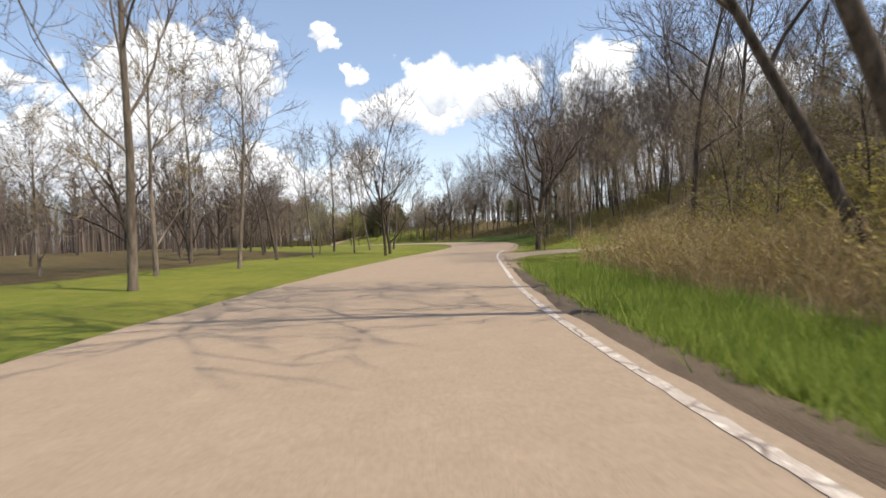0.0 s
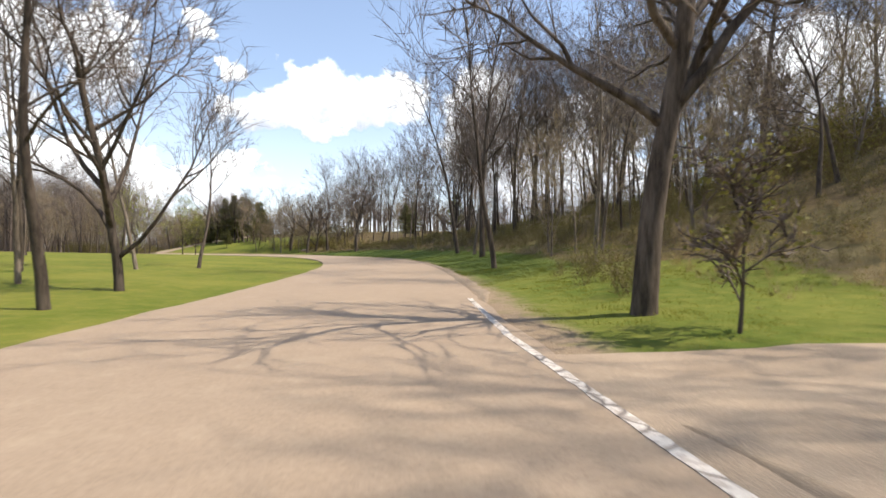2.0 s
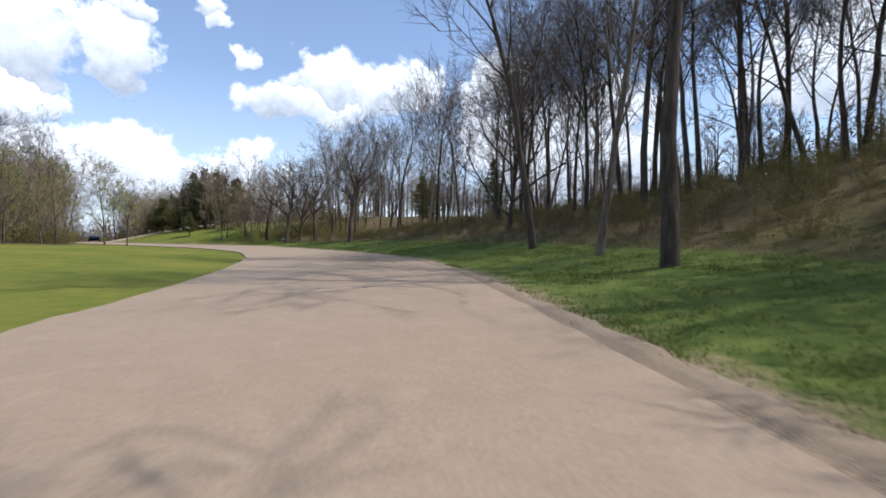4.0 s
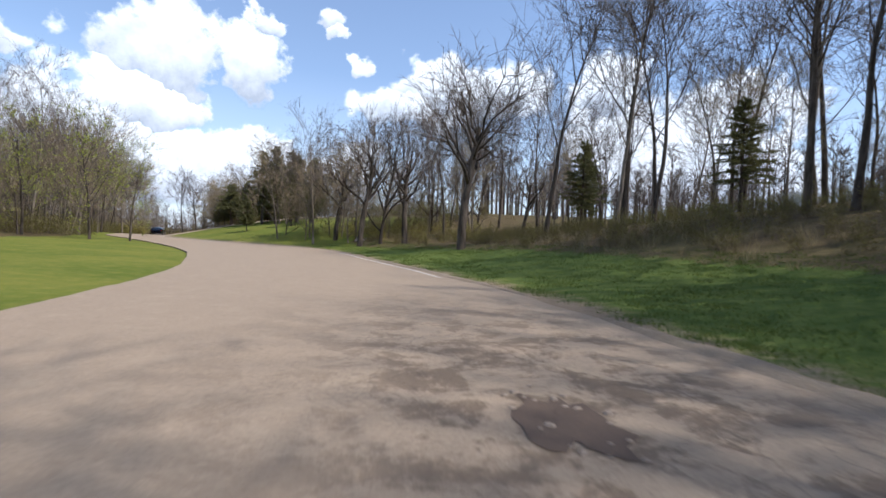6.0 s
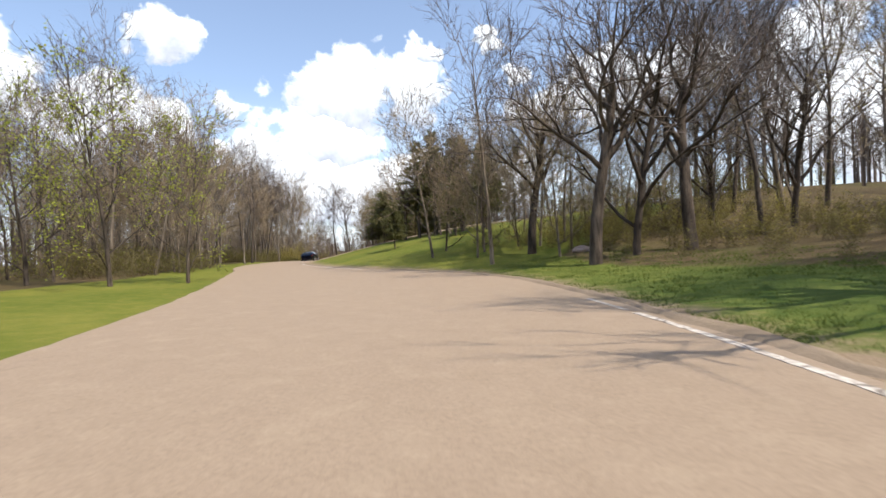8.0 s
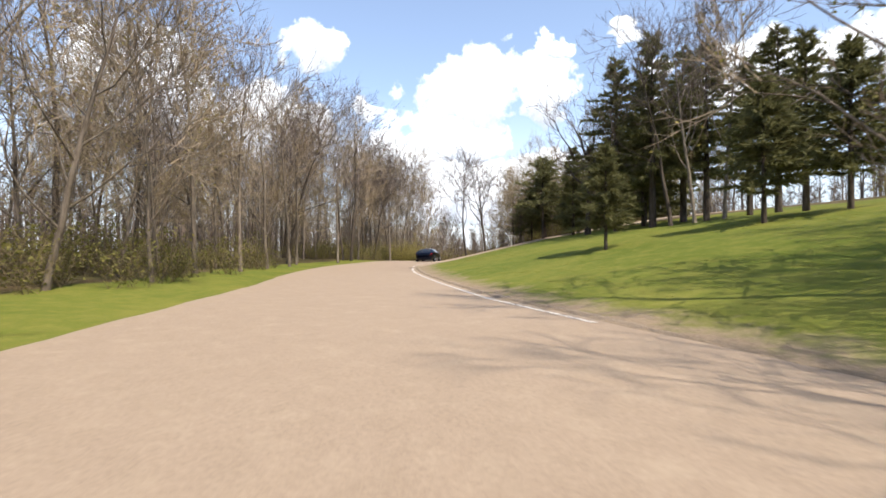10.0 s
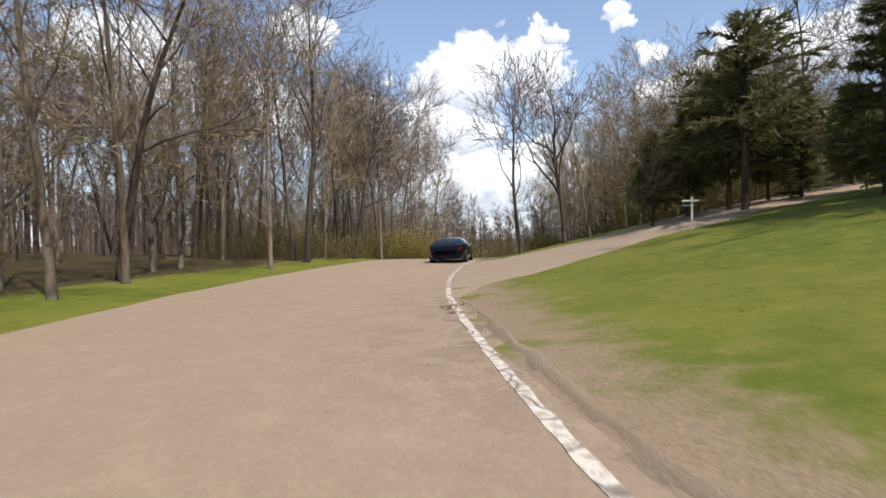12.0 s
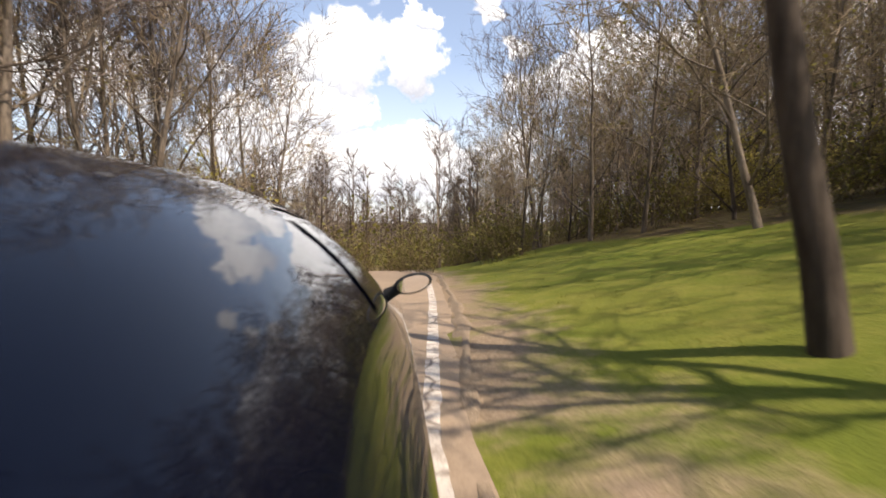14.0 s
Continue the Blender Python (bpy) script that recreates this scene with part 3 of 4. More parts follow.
def tree_meshes(name, seed, h=15.0, r0=0.2, clear=0.35, spread=0.9, limbs=11, twigs=3, lean=(0, 0), leaves=0, leaf_size=0.12, fork=False, crook=0.24, split=None):
    """Trunk with limbs, and crown of branches and twigs, for a bare or budding tree."""
    wood, fine, buds = Tubes(seed), Tubes(seed + 1), Tubes(seed + 2)
    r = wood.r
    n = 10
    trunk = wander(r, Vector((0, 0, -0.3)), Vector((lean[0], lean[1], 1)).normalized(), h * (0.62 if fork else 0.95), n, 0.075, 0.025)
    rad = [r0 * (1.25 if i == 0 else 1) * (1 - (0.45 if fork else 0.86) * i / n) for i in range(n + 1)]
    trunk.insert(1, trunk[0].lerp(trunk[1], 0.35))
    rad.insert(1, r0 * 1.02)
    wood.tube(trunk, rad, 9)
    ends = []
    for i in range(limbs):
        f = clear + (1 - clear) * (i + r.random() * 0.8) / limbs
        k = min(int(f * (n + 1)), n)
        p, q = trunk[k], trunk[k + 1]
        p = p.lerp(q, f * (n + 1) - k if k < n else 0.5)
        up = (1 - f) ** 0.6
        a = 2.4 * i + r.uniform(-0.4, 0.4)
        d = Vector((math.cos(a) * spread, math.sin(a) * spread, 0.55 + 0.6 * f)).normalized()
        L = h * (0.20 + 0.26 * up) * r.uniform(0.8, 1.2) * (1.25 if fork else 1)
        lr = max(0.3 * r0, rad[k] * (0.75 if fork else 0.5)) * r.uniform(0.7, 1.0)
        pts = wander(r, p, d, L, 6, crook, 0.07)
        one = Tubes(0) if split is not None else wood
        one.tube(pts, [max(lr * (1 - 0.85 * j / 6), 0.014) for j in range(7)], 5 if split is None else 7)
        ends.append((pts, lr))
        for m in (2, 3, 4, 5)[: 4 if lr > 0.05 else 3]:
            d0 = (pts[m + 1] - pts[m]).normalized()
            side = wander(r, pts[m].lerp(pts[m + 1], r.random()), off(r, d0, r.uniform(0.5, 1.0)), L * r.uniform(0.35, 0.6) * (1.1 - 0.1 * m), 5, crook * 1.15, 0.06)
            sr = max(lr * (1 - 0.85 * m / 6) * 0.7, 0.018)
            one.tube(side, [max(sr * (1 - 0.8 * j / 5), 0.011) for j in range(6)], 5)
            ends.append((side, sr))
        if split is not None:
            split.append(one)
    ends.append((trunk[5:], rad[6]))
    for pts, lr in ends:
        for j in range(3):
            m = r.randint(1, len(pts) - 2) if j < 2 else len(pts) - 2
            d0 = (pts[m + 1] - pts[m]).normalized()
            d = off(r, d0, r.uniform(0.4, 0.95))
            L = h * r.uniform(0.09, 0.17)
            b = wander(r, pts[m].lerp(pts[m + 1], r.random()), d, L, 4, 0.16, 0.09)
            br = max(lr * 0.3, 0.016)
            fine.tube(b, [br, br * 0.8, br * 0.6, br * 0.4, 0.007], 3)
            for t in range(twigs):
                q = r.randint(1, 3)
                p = b[q].lerp(b[q + 1], r.random())
                d = off(r, (b[q + 1] - b[q]).normalized(), r.uniform(0.3, 0.9))
                w = wander(r, p, d, L * r.uniform(0.35, 0.7), 2, 0.15, 0.08)
                fine.tube(w, [0.014, 0.011, 0.006], 3)
                for _ in range(3):
                    e = w[r.randint(0, 1)].lerp(w[2], r.random())
                    fine.blade(e, off(r, (w[2] - w[1]).normalized(), r.uniform(0.3, 1.0)), L * r.uniform(0.25, 0.5), 0.02)
                for _ in range(leaves):
                    e = w[0].lerp(w[2], r.random()) + Vector((r.gauss(0, 0.12), r.gauss(0, 0.12), r.gauss(0, 0.12)))
                    buds.leaf(e, leaf_size * r.uniform(0.6, 1.3))
    return wood, fine, buds


def make_tree(name, label, group, bark, leaf=None, apart=False, twig=None, **kw):
    limbs = [] if apart else None
    wood, fine, buds = tree_meshes(name, split=limbs, **kw)
    ob = thing(name, label, "tree", group)
    part("trunk", mesh_of("trunk", wood.v, wood.f, bark, True), ob)
    for one in limbs or ():
        part("limb", mesh_of("limb", one.v, one.f, bark, True), ob)
    part("crown", mesh_of("crown", fine.v, fine.f, twig or TWIG), ob)
    if buds.f:
        tagged(part("foliage", mesh_of("foliage", buds.v, buds.f, leaf), ob), kind="stuff")
    return ob


def make_conifer(name, label, group, seed, h=9.0, w=2.4, clear=0.08, ragged=0.25, dense=1.0):
    """Trunk and a crown of drooping boughs set with needle sprays."""
    wood, fol, arms = Tubes(seed), Tubes(seed + 1), Tubes(seed + 2)
    r = wood.r
    wood.tube([Vector((0, 0, -0.2)), Vector((0, 0, h * 0.5)), Vector((0, 0, h))], [0.019 * h, 0.012 * h, 0.02], 8)
    z = h * clear + 0.3
    while z < h * 0.99:
        f = (z - h * clear) / (h * (1 - clear))
        L = w * (1 - f) ** 0.8 * min(1, 0.55 + 2.5 * f) + 0.15
        for _ in range(7):
            a, ll = r.uniform(0, 6.283), L * (1 + r.uniform(-ragged, ragged))
            d = Vector((math.cos(a), math.sin(a), r.uniform(-0.25, 0.2) + 0.4 * f)).normalized()
            b = wander(r, Vector((0, 0, z + r.uniform(-0.2, 0.2))), d, ll, 3, 0.08, -0.03)
            arms.tube(b, [0.03, 0.02, 0.012, 0.005], 3)
            for k in range(int((28 + 46 * ll) * dense)):
                t = r.random() ** 0.7 * 2.99
                p = b[int(t)].lerp(b[int(t) + 1], t % 1)
                e = (off(r, d, r.uniform(0.2, 1.1)) + Vector((0, 0, r.uniform(-0.4, 0.1)))).normalized()
                fol.blade(p, e, r.uniform(0.2, 0.48), r.uniform(0.045, 0.10))
        z += h * 0.026 + 0.09
    ob = thing(name, label, "conifer", group)
    part("trunk", mesh_of("trunk", wood.v, wood.f, BARK, True), ob)
    tagged(part("bough_wood", mesh_of("bough_wood", arms.v, arms.f, BARK, True), ob), kind="stuff")
    tagged(part("needles", mesh_of("needles", fol.v, fol.f, NEEDLE), ob), kind="stuff")
    return ob


def plant(ob, x, y, turn=0.0, size=1.0, first=False, sink=0.05, lean=(0, 0)):
    """Sets a thing, or a copy of it, on the ground."""
    m = Matrix.Translation((x, y, hz(x, y) - sink)) @ Euler((lean[0], lean[1], turn)).to_matrix().to_4x4()
    if first:
        ob.matrix_basis = m @ Matrix.Diagonal((size, size, size, 1))
        return ob
    c = copy_thing(ob, m)
    c.scale = (size, size, size)
    return c


BARE_L = "tall bare grey-brown deciduous tree in the spring woods"
kinds = [
    make_tree("bare_tree", BARE_L, "woodland trees", BARK, seed=11, h=16, r0=0.19, clear=0.45, spread=0.6, limbs=10),
    make_tree("bare_tree", BARE_L, "woodland trees", BARK, seed=22, h=14, r0=0.16, clear=0.4, spread=0.7, limbs=10),
    make_tree("bare_tree", BARE_L, "woodland trees", BARK, seed=33, h=18, r0=0.22, clear=0.5, spread=0.55, limbs=11),
    make_tree("bare_tree", BARE_L, "woodland trees", BARK, seed=44, h=13, r0=0.17, clear=0.25, spread=0.9, limbs=12, fork=True),
    make_tree("pale_barked_tree", "slender bare tree with pale tan bark", "pale-barked trees", BARK_PALE, seed=55, h=15, r0=0.15, clear=0.35, spread=0.6, limbs=10, lean=(0.08, 0.03)),
    make_tree("budding_tree", "slender tree hazed with tan and yellow-green buds", "budding trees", BARK_PALE, BUD, twig=TAN_TWIG, seed=66, h=11, r0=0.12, clear=0.2, spread=0.9, limbs=12, twigs=3, leaves=2, leaf_size=0.10),
    make_tree("budding_tree", "young tree with small olive spring leaves", "budding trees", BARK, OLIVE, twig=BROWN_TWIG, seed=77, h=8, r0=0.09, clear=0.15, spread=1.0, limbs=12, twigs=3, leaves=2, leaf_size=0.12),
    make_tree("hazy_tree", "small tree with a fine haze of tan twigs and swelling buds", "hazy trees", BARK_PALE, BUD, twig=TAN_TWIG, seed=96, h=12, r0=0.12, clear=0.22, spread=0.85, limbs=13, twigs=4, leaves=1, leaf_size=0.09),
    make_tree("leafing_tree", "tree flushed with bright lime new leaves", "leafing trees", BARK, LIME, seed=88, h=10, r0=0.13, clear=0.2, spread=0.9, limbs=12, twigs=3, leaves=5, leaf_size=0.14),
]
conifers = [
    make_conifer("conifer", "dark green conifer with full drooping boughs", "conifers", 5, 10, 2.6, 0.08),
    make_conifer("conifer", "dark green conifer with full drooping boughs", "conifers", 15, 8, 2.2, 0.05),
    make_conifer("conifer", "ragged dark pine with a bare lower trunk", "conifers", 25, 11, 2.4, 0.25, 0.5),
    make_conifer("conifer", "rounded ragged dark pine on a short bare trunk", "conifers", 35, 6.0, 1.75, 0.2, 0.45),
    make_conifer("conifer", "slim pointed dark spruce with tiered boughs", "conifers", 45, 8.0, 1.5, 0.06, 0.3),
    make_conifer("conifer", "dark pine with a clear lower trunk on the lawn", "conifers", 55, 5.7, 2.3, 0.3, 0.5, 0.45),
]
used = set()


def put(kind, x, y, turn=None, size=1.0, lean=(0, 0)):
    k = kind
    t = float(rng.uniform(0, 6.28)) if turn is None else turn
    o = plant(k, x, y, t, size, first=k not in used, lean=lean)
    used.add(k)
    return o


B0, B1, B2, B3, B4, BUDT, OLIV, HAZE, LIMET = kinds
C0, C1, C2, C3, C4, C5 = conifers

# trees that stand apart or near the road
oak = make_tree("oak", "broad old oak with a thick trunk and crooked bare limbs", "oaks", BARK, apart=True, seed=101, h=9.8, r0=0.22, clear=0.52, spread=0.95, limbs=9, twigs=2, fork=True, crook=0.36)
put(oak, 6.0, 31.5, 0.6)
slim = make_tree("slender_tree", "bare tree with a slim straight trunk forking high", "slender trees", BARK, apart=True, seed=151, h=10, r0=0.13, clear=0.5, spread=0.6, limbs=8, fork=True, crook=0.3)
pole = make_tree("slender_tree", "straight grey bare tree with short upper limbs", "slender trees", BARK, apart=True, seed=165, h=9, r0=0.118, clear=0.42, spread=0.5, limbs=9, crook=0.22)
near = [
    (B1, 10.4, 20.8, 0.9), (B0, 14.3, 24.0, 0.9), (B4, 13.4, 64.5, 1.0), (B2, 12.6, 59.8, 1.0), (B3, 16.2, 81.2, 1.0),
    (oak, 6.2, 103.4, 1.25), (oak, -1.5, 115.5, 1.15), (oak, -4.7, 121.5, 1.05), (B3, 0.0, 117.2, 0.9), (oak, 2.0, 117.8, 1.2), (slim, -34.7, 156.7, 0.9),
    (B4, -9.5, 23.0, 0.7), (B1, -4.1, 35.2, 0.7), (B3, -4.2, 39.0, 0.75), (B4, -8.5, 13.5, 0.9), (BUDT, -11.0, 19.0, 0.9), (B1, 9.0, 47.0, 0.9),
    (B0, 16.0, 105.0, 1.0), (B3, 7.4, 124.4, 0.9), (B4, 8.3, 129.0, 1.0), (B1, 6.2, 131.0, 0.9), (B4, -6.2, 119.2, 0.7),
    (oak, -22.3, 147.0, 0.95), (B1, -17.0, 143.6, 0.7), (B4, -15.8, 142.8, 0.65), (B4, -14.6, 143.8, 0.7),
]
for k, x, y, sz in near:
    put(k, x, y, None, sz)
put(pole, -37.57, 158.17, 0.0, 1.05, (0.015, -0.045))
put(B0, 13.9, 71.4, 0.0, 1.05, (0.0, -0.13))
lean_tree = make_tree("leaning_tree", "thick-trunked bare tree leaning over the verge", "leaning trees", BARK, apart=True, seed=131, h=12, r0=0.15, clear=0.45, spread=0.7, limbs=9, lean=(-0.37, 0.02))
put(lean_tree, 8.0, 9.0, 0.0)
put(lean_tree, 6.7, 6.4, 0.35, 1.15)
conifer_row = [(-27.3, 152.2, C5, 1.1), (-17.9, 134.3, C3, 0.62), (-27.8, 153.9, C3, 0.92), (-29.2, 154.6, C3, 0.72), (-30.6, 155.6, C3, 0.62), (-26.6, 155.6, C3, 0.62), (-25.7, 154.2, C4, 0.52), (-24.2, 150.0, C4, 0.78),
               (-29.6, 164.8, C0, 0.74), (-27.7, 166.3, C0, 0.84), (-25.6, 165.2, C1, 0.6), (-23.5, 161.6, C1, 0.55), (-24.0, 156.6, C3, 0.6), (-22.6, 158.6, C1, 0.5), (-20.4, 146.4, C2, 0.95), (-19.3, 148.9, C0, 0.95),
               (-18.2, 145.4, C2, 1.0), (-17.0, 148.4, C2, 0.95), (-15.6, 146.4, C2, 0.9), (-21.4, 151.6, C1, 0.8), (-18.4, 153.0, C1, 0.85), (-13.6, 147.6, C2, 0.8), (-12.4, 143.6, C2, 0.8), (-11.6, 139.6, C2, 0.65), (-10.6, 136.6, C3, 0.9), (-13.0, 135.6, C3, 0.8)]
woods_pines = [(18.6, 121.5, C2, 0.75), (15.5, 112.0, C2, 0.62), (22.5, 104.0, C2, 0.62)]
for x, y, k, sz in conifer_row + woods_pines:
    put(k, x, y, None, sz)


def scatter(n, s0, s1, l0, l1, mix, gap, sizes=(0.8, 1.15)):
    """Woods: n trees of a mix of kinds between two distances from the road's line, no two closer than gap."""
    got, tries = [], 0
    while len(got) < n and tries < n * 30:
        tries += 1
        s, lat = rng.uniform(s0, s1), rng.uniform(l0, l1)
        x, y = (float(v) for v in at(s, lat))
        s2, lat2 = along([x], [y])
        e = float(edge(s2)[0])
        if float(left_edge(s2)[0]) - 1.6 < lat2[0] < e + 3.2 or any((x - a) ** 2 + (y - b) ** 2 < gap * gap for a, b in placed):
            continue
        placed.append((x, y))
        got.append((x, y))
        put(mix[int(rng.integers(len(mix)))], x, y, None, float(rng.uniform(*sizes)), (float(rng.normal(0, 0.06)), float(rng.normal(0, 0.06))))


for x, y, k, sz in ((-31.6, 158.5, BUDT, 0.55), (-32.8, 161.0, HAZE, 0.6), (-30.4, 161.2, BUDT, 0.6), (-31.2, 156.6, OLIV, 0.6), (-27.0, 158.6, OLIV, 0.7), (-25.4, 157.8, OLIV, 0.6), (-29.0, 157.4, OLIV, 0.7), (-30.2, 153.0, OLIV, 0.5)):
    put(k, x, y, None, sz)
put(LIMET, -20.6, 111.6, None, 0.8)
put(LIMET, -19.4, 114.4, None, 0.7)
thicket = make_tree("thicket_tree", "dense dark brown twiggy tree on the wooded hillside", "thicket trees", BARK, twig=BROWN_TWIG, seed=202, h=8, r0=0.12, clear=0.12, spread=0.75, limbs=15, twigs=6, crook=0.2)
sapling = make_tree("sapling", "small green-leaved sapling on the lawn", "", BARK, OLIVE, apart=True, seed=141, h=2.4, r0=0.035, clear=0.35, spread=1.0, limbs=9, twigs=2, leaves=2, leaf_size=0.08)
put(sapling, 6.0, 29.6)
placed = [(k[1], k[2]) for k in near] + [(k[0], k[1]) for k in conifer_row + woods_pines] + [(6.0, 31.5)]
scatter(24, 8, 52, 22, 48, [HAZE, B4, BUDT, HAZE, OLIV, HAZE], 2.6, (0.32, 0.5))
# unseen trees behind the start, added for darker reflections in the car paint
scatter(18, -50, -8, 7, 26, [B0, B1, OLIV, B2], 2.4, (0.6, 0.9))
scatter(18, 3, 22, 8, 17, [OLIV, BUDT, OLIV, BUDT, HAZE], 1.8, (0.32, 0.55))
scatter(14, 33, 50, 12, 28, [HAZE, BUDT, HAZE, B4], 1.8, (0.4, 0.6))
scatter(14, 36, 58, 6.5, 16, [HAZE, B1, BUDT, HAZE, B4], 1.8, (0.45, 0.7))
scatter(46, 28, 60, 17, 44, [thicket, thicket, B1, thicket], 1.9, (0.45, 0.85))
scatter(10, 46, 110, 20, 36, [thicket, HAZE], 2.5, (0.45, 0.75))
scatter(8, 121, 128.5, 6.5, 13, [HAZE, BUDT, HAZE, OLIV], 1.4, (0.5, 0.75))
scatter(20, 174, 202, -15, -5.4, [B4, HAZE, B4, B4], 1.5, (0.75, 1.05))
scatter(12, 173, 188, 7.5, 15, [BUDT, OLIV, OLIV, BUDT], 1.6, (0.5, 0.8))
scatter(6, 117, 126, 8, 15, [HAZE, BUDT, OLIV], 1.6, (0.4, 0.6))
scatter(24, 54, 84, 13.5, 32, [B0, B2, B1, B2], 1.5, (0.75, 1.05))
scatter(50, 50, 102, 14, 38, [B0, B1, B2, B2, B0, B4], 1.8, (0.75, 1.05))
scatter(15, 100, 128, 16, 45, [B0, B1, B3, B4, BUDT, oak, B2], 2.1, (0.6, 0.95))
scatter(8, 124, 160, 38, 60, [B0, B1, B2, B1], 3.0, (0.8, 1.1))
scatter(96, 134, 190, -27, -7.5, [B0, B1, B4, HAZE, BUDT, HAZE, B4], 1.5, (0.6, 0.95))
scatter(110, 184, 240, -30, 30, [B4, HAZE, B4, HAZE, BUDT, B4], 1.5, (0.5, 0.8))
scatter(26, 169, 196, 9, 32, [HAZE, B1, BUDT, HAZE, B4], 1.8, (0.6, 0.85))
scatter(26, 173, 192, 8.5, 22, [BUDT, HAZE, OLIV, BUDT, HAZE], 1.6, (0.4, 0.65))
scatter(20, 12, 52, -24, -10, [B3, B4, BUDT, B1], 3.0, (0.5, 0.72))
scatter(14, 60, 110, -100, -60, [B0, BUDT, B3, OLIV], 4.0, (0.5, 0.8))
scatter(26, 108, 134, -46, -14, [BUDT, B3, OLIV, B1], 2.5, (0.4, 0.6))
scatter(9, 116.5, 127, 11, 20, [HAZE, BUDT, OLIV, BUDT], 1.3, (0.45, 0.75))
scatter(8, 116, 130, -19, -11, [LIMET, BUDT, LIMET, B1], 2.0, (0.6, 0.85))


def copies(name, label, category, sets, material):
    """One mesh of many transformed copies of small plant meshes: what nobody could count."""
    V, F, base = [], [], 0
    for (v, f), xs in sets:
        v = np.array([tuple(p) for p in v])
        f = [tuple(q) for q in f]
        fa = np.array(f)
        for x, y, z, a, sx, sz in xs:
            c, s = math.cos(a), math.sin(a)
            w = np.stack([(v[:, 0] * c - v[:, 1] * s) * sx + x, (v[:, 0] * s + v[:, 1] * c) * sx + y, v[:, 2] * sz + z], 1)
            V.append(w)
            F.append(fa + base)
            base += len(v)
    if not V:
        return None
    me = mesh_of(name, np.concatenate(V).tolist(), np.concatenate(F).tolist(), material)
    return tagged(new(name, me), label, category, kind="stuff")


def spots(n, s0, s1, l0, l1, size, beyond_edge=True):
    """n places on the ground between two distances right of the road's edge (or from its line)."""
    s, d = rng.uniform(s0, s1, n), rng.uniform(l0, l1, n)
    lat = d + (edge(s) if beyond_edge else 0)
    x, y = at(s, lat)
    z = height(x, y)
    ok = ~in_drive(s, lat)
    k = rng.uniform(size[0], size[1], n)
    a = rng.uniform(0, 6.283, n)
    return [(x[i], y[i], z[i], a[i], k[i], k[i] * rng.uniform(0.8, 1.2)) for i in range(n) if ok[i]]


def tuft(seed, n, h, spread, width, droop=0.3):
    t = Tubes(seed)
    r = t.r
    for _ in range(n):
        p = Vector((r.gauss(0, spread), r.gauss(0, spread), -0.02))
        d = Vector((r.gauss(0, droop), r.gauss(0, droop), 1)).normalized()
        t.blade(p, d, h * r.uniform(0.5, 1.1), width)
    return t.v, t.f


def shrub(seed, stems, h, leaves, leaf_size):
    t, g = Tubes(seed), Tubes(seed + 1)
    r = t.r
    for _ in range(stems):
        p = Vector((r.gauss(0, 0.25), r.gauss(0, 0.25), -0.05))
        d = Vector((r.gauss(0, 0.45), r.gauss(0, 0.45), 1)).normalized()
        pts = wander(r, p, d, h * r.uniform(0.6, 1.15), 4, 0.2, 0.02)
        for a, b in zip(pts, pts[1:]):
            t.blade(a, (b - a).normalized(), (b - a).length * 1.1, 0.022)
            for _ in range(3):
                q = a.lerp(b, r.random())
                e = off(r, (b - a).normalized(), r.uniform(0.4, 1.1))
                t.blade(q, e, h * r.uniform(0.15, 0.35), 0.014)
                for _ in range(leaves):
                    g.leaf(q + e * h * r.uniform(0.05, 0.3), leaf_size * r.uniform(0.6, 1.3))
    return (t.v, t.f), (g.v, g.f)


sh = [shrub(300 + 10 * i, 16, 1.7, 1, 0.10) for i in range(3)] + [shrub(340, 15, 2.2, 4, 0.085)]
SH_SPOTS = [
    spots(420, 34, 104, 7.0, 14, (0.22, 0.5)) + spots(12, 34, 40, 2.4, 4.4, (0.35, 0.6)),
    spots(900, 46, 106, 8, 24, (0.3, 0.62)) + spots(220, 24, 50, 12, 34, (0.6, 1.1)) + spots(330, 28, 76, 20, 46, (0.9, 1.6)) + spots(320, 28, 52, 18, 44, (1.0, 1.7)) + spots(190, 103, 126, 6.0, 24, (0.35, 0.7)),
    spots(220, 130, 184, -17, -7.0, (0.7, 1.3), False) + spots(240, 184, 215, -14, 18, (0.8, 1.5), False)
    + spots(110, 168, 192, 7.5, 24, (0.8, 1.4)) + spots(70, 124, 150, 24, 34, (0.8, 1.4)) + spots(40, 166, 176, 9, 15, (0.8, 1.4)),
]
YELLOW = spots(90, 3, 24, 7.0, 18, (0.7, 1.4)) + spots(26, 180, 190, -9, -4, (0.8, 1.3), False) + spots(30, 168, 190, 9, 20, (0.8, 1.2)) + spots(30, 105, 126, 8, 20, (0.4, 0.8)) + spots(34, 114, 126.5, 6.5, 14, (0.4, 0.8))
HILL = [spots(460, -6, 18, 2.8, 10, (0.35, 0.85)) + spots(40, 17, 25, 6, 13, (0.2, 0.35)) + spots(150, 30, 46, 5.5, 16, (0.15, 0.4)) + spots(130, -6, 24, 7, 16, (0.5, 1.0)),
        spots(120, -6, 24, 7, 16, (0.6, 1.1)), spots(160, -6, 24, 14, 36, (0.7, 1.2))]
copies("hillside_brush", "golden brush and dead stems on the open hillside, coloured as sunlit", "undergrowth", [(sh[i][0], HILL[i]) for i in range(3)], SUN_GOLD)
copies("hillside_leaves", "yellow-green spring leaves on the hillside brush", "undergrowth", [(sh[i][1], HILL[i][::2]) for i in range(3)], BUD)
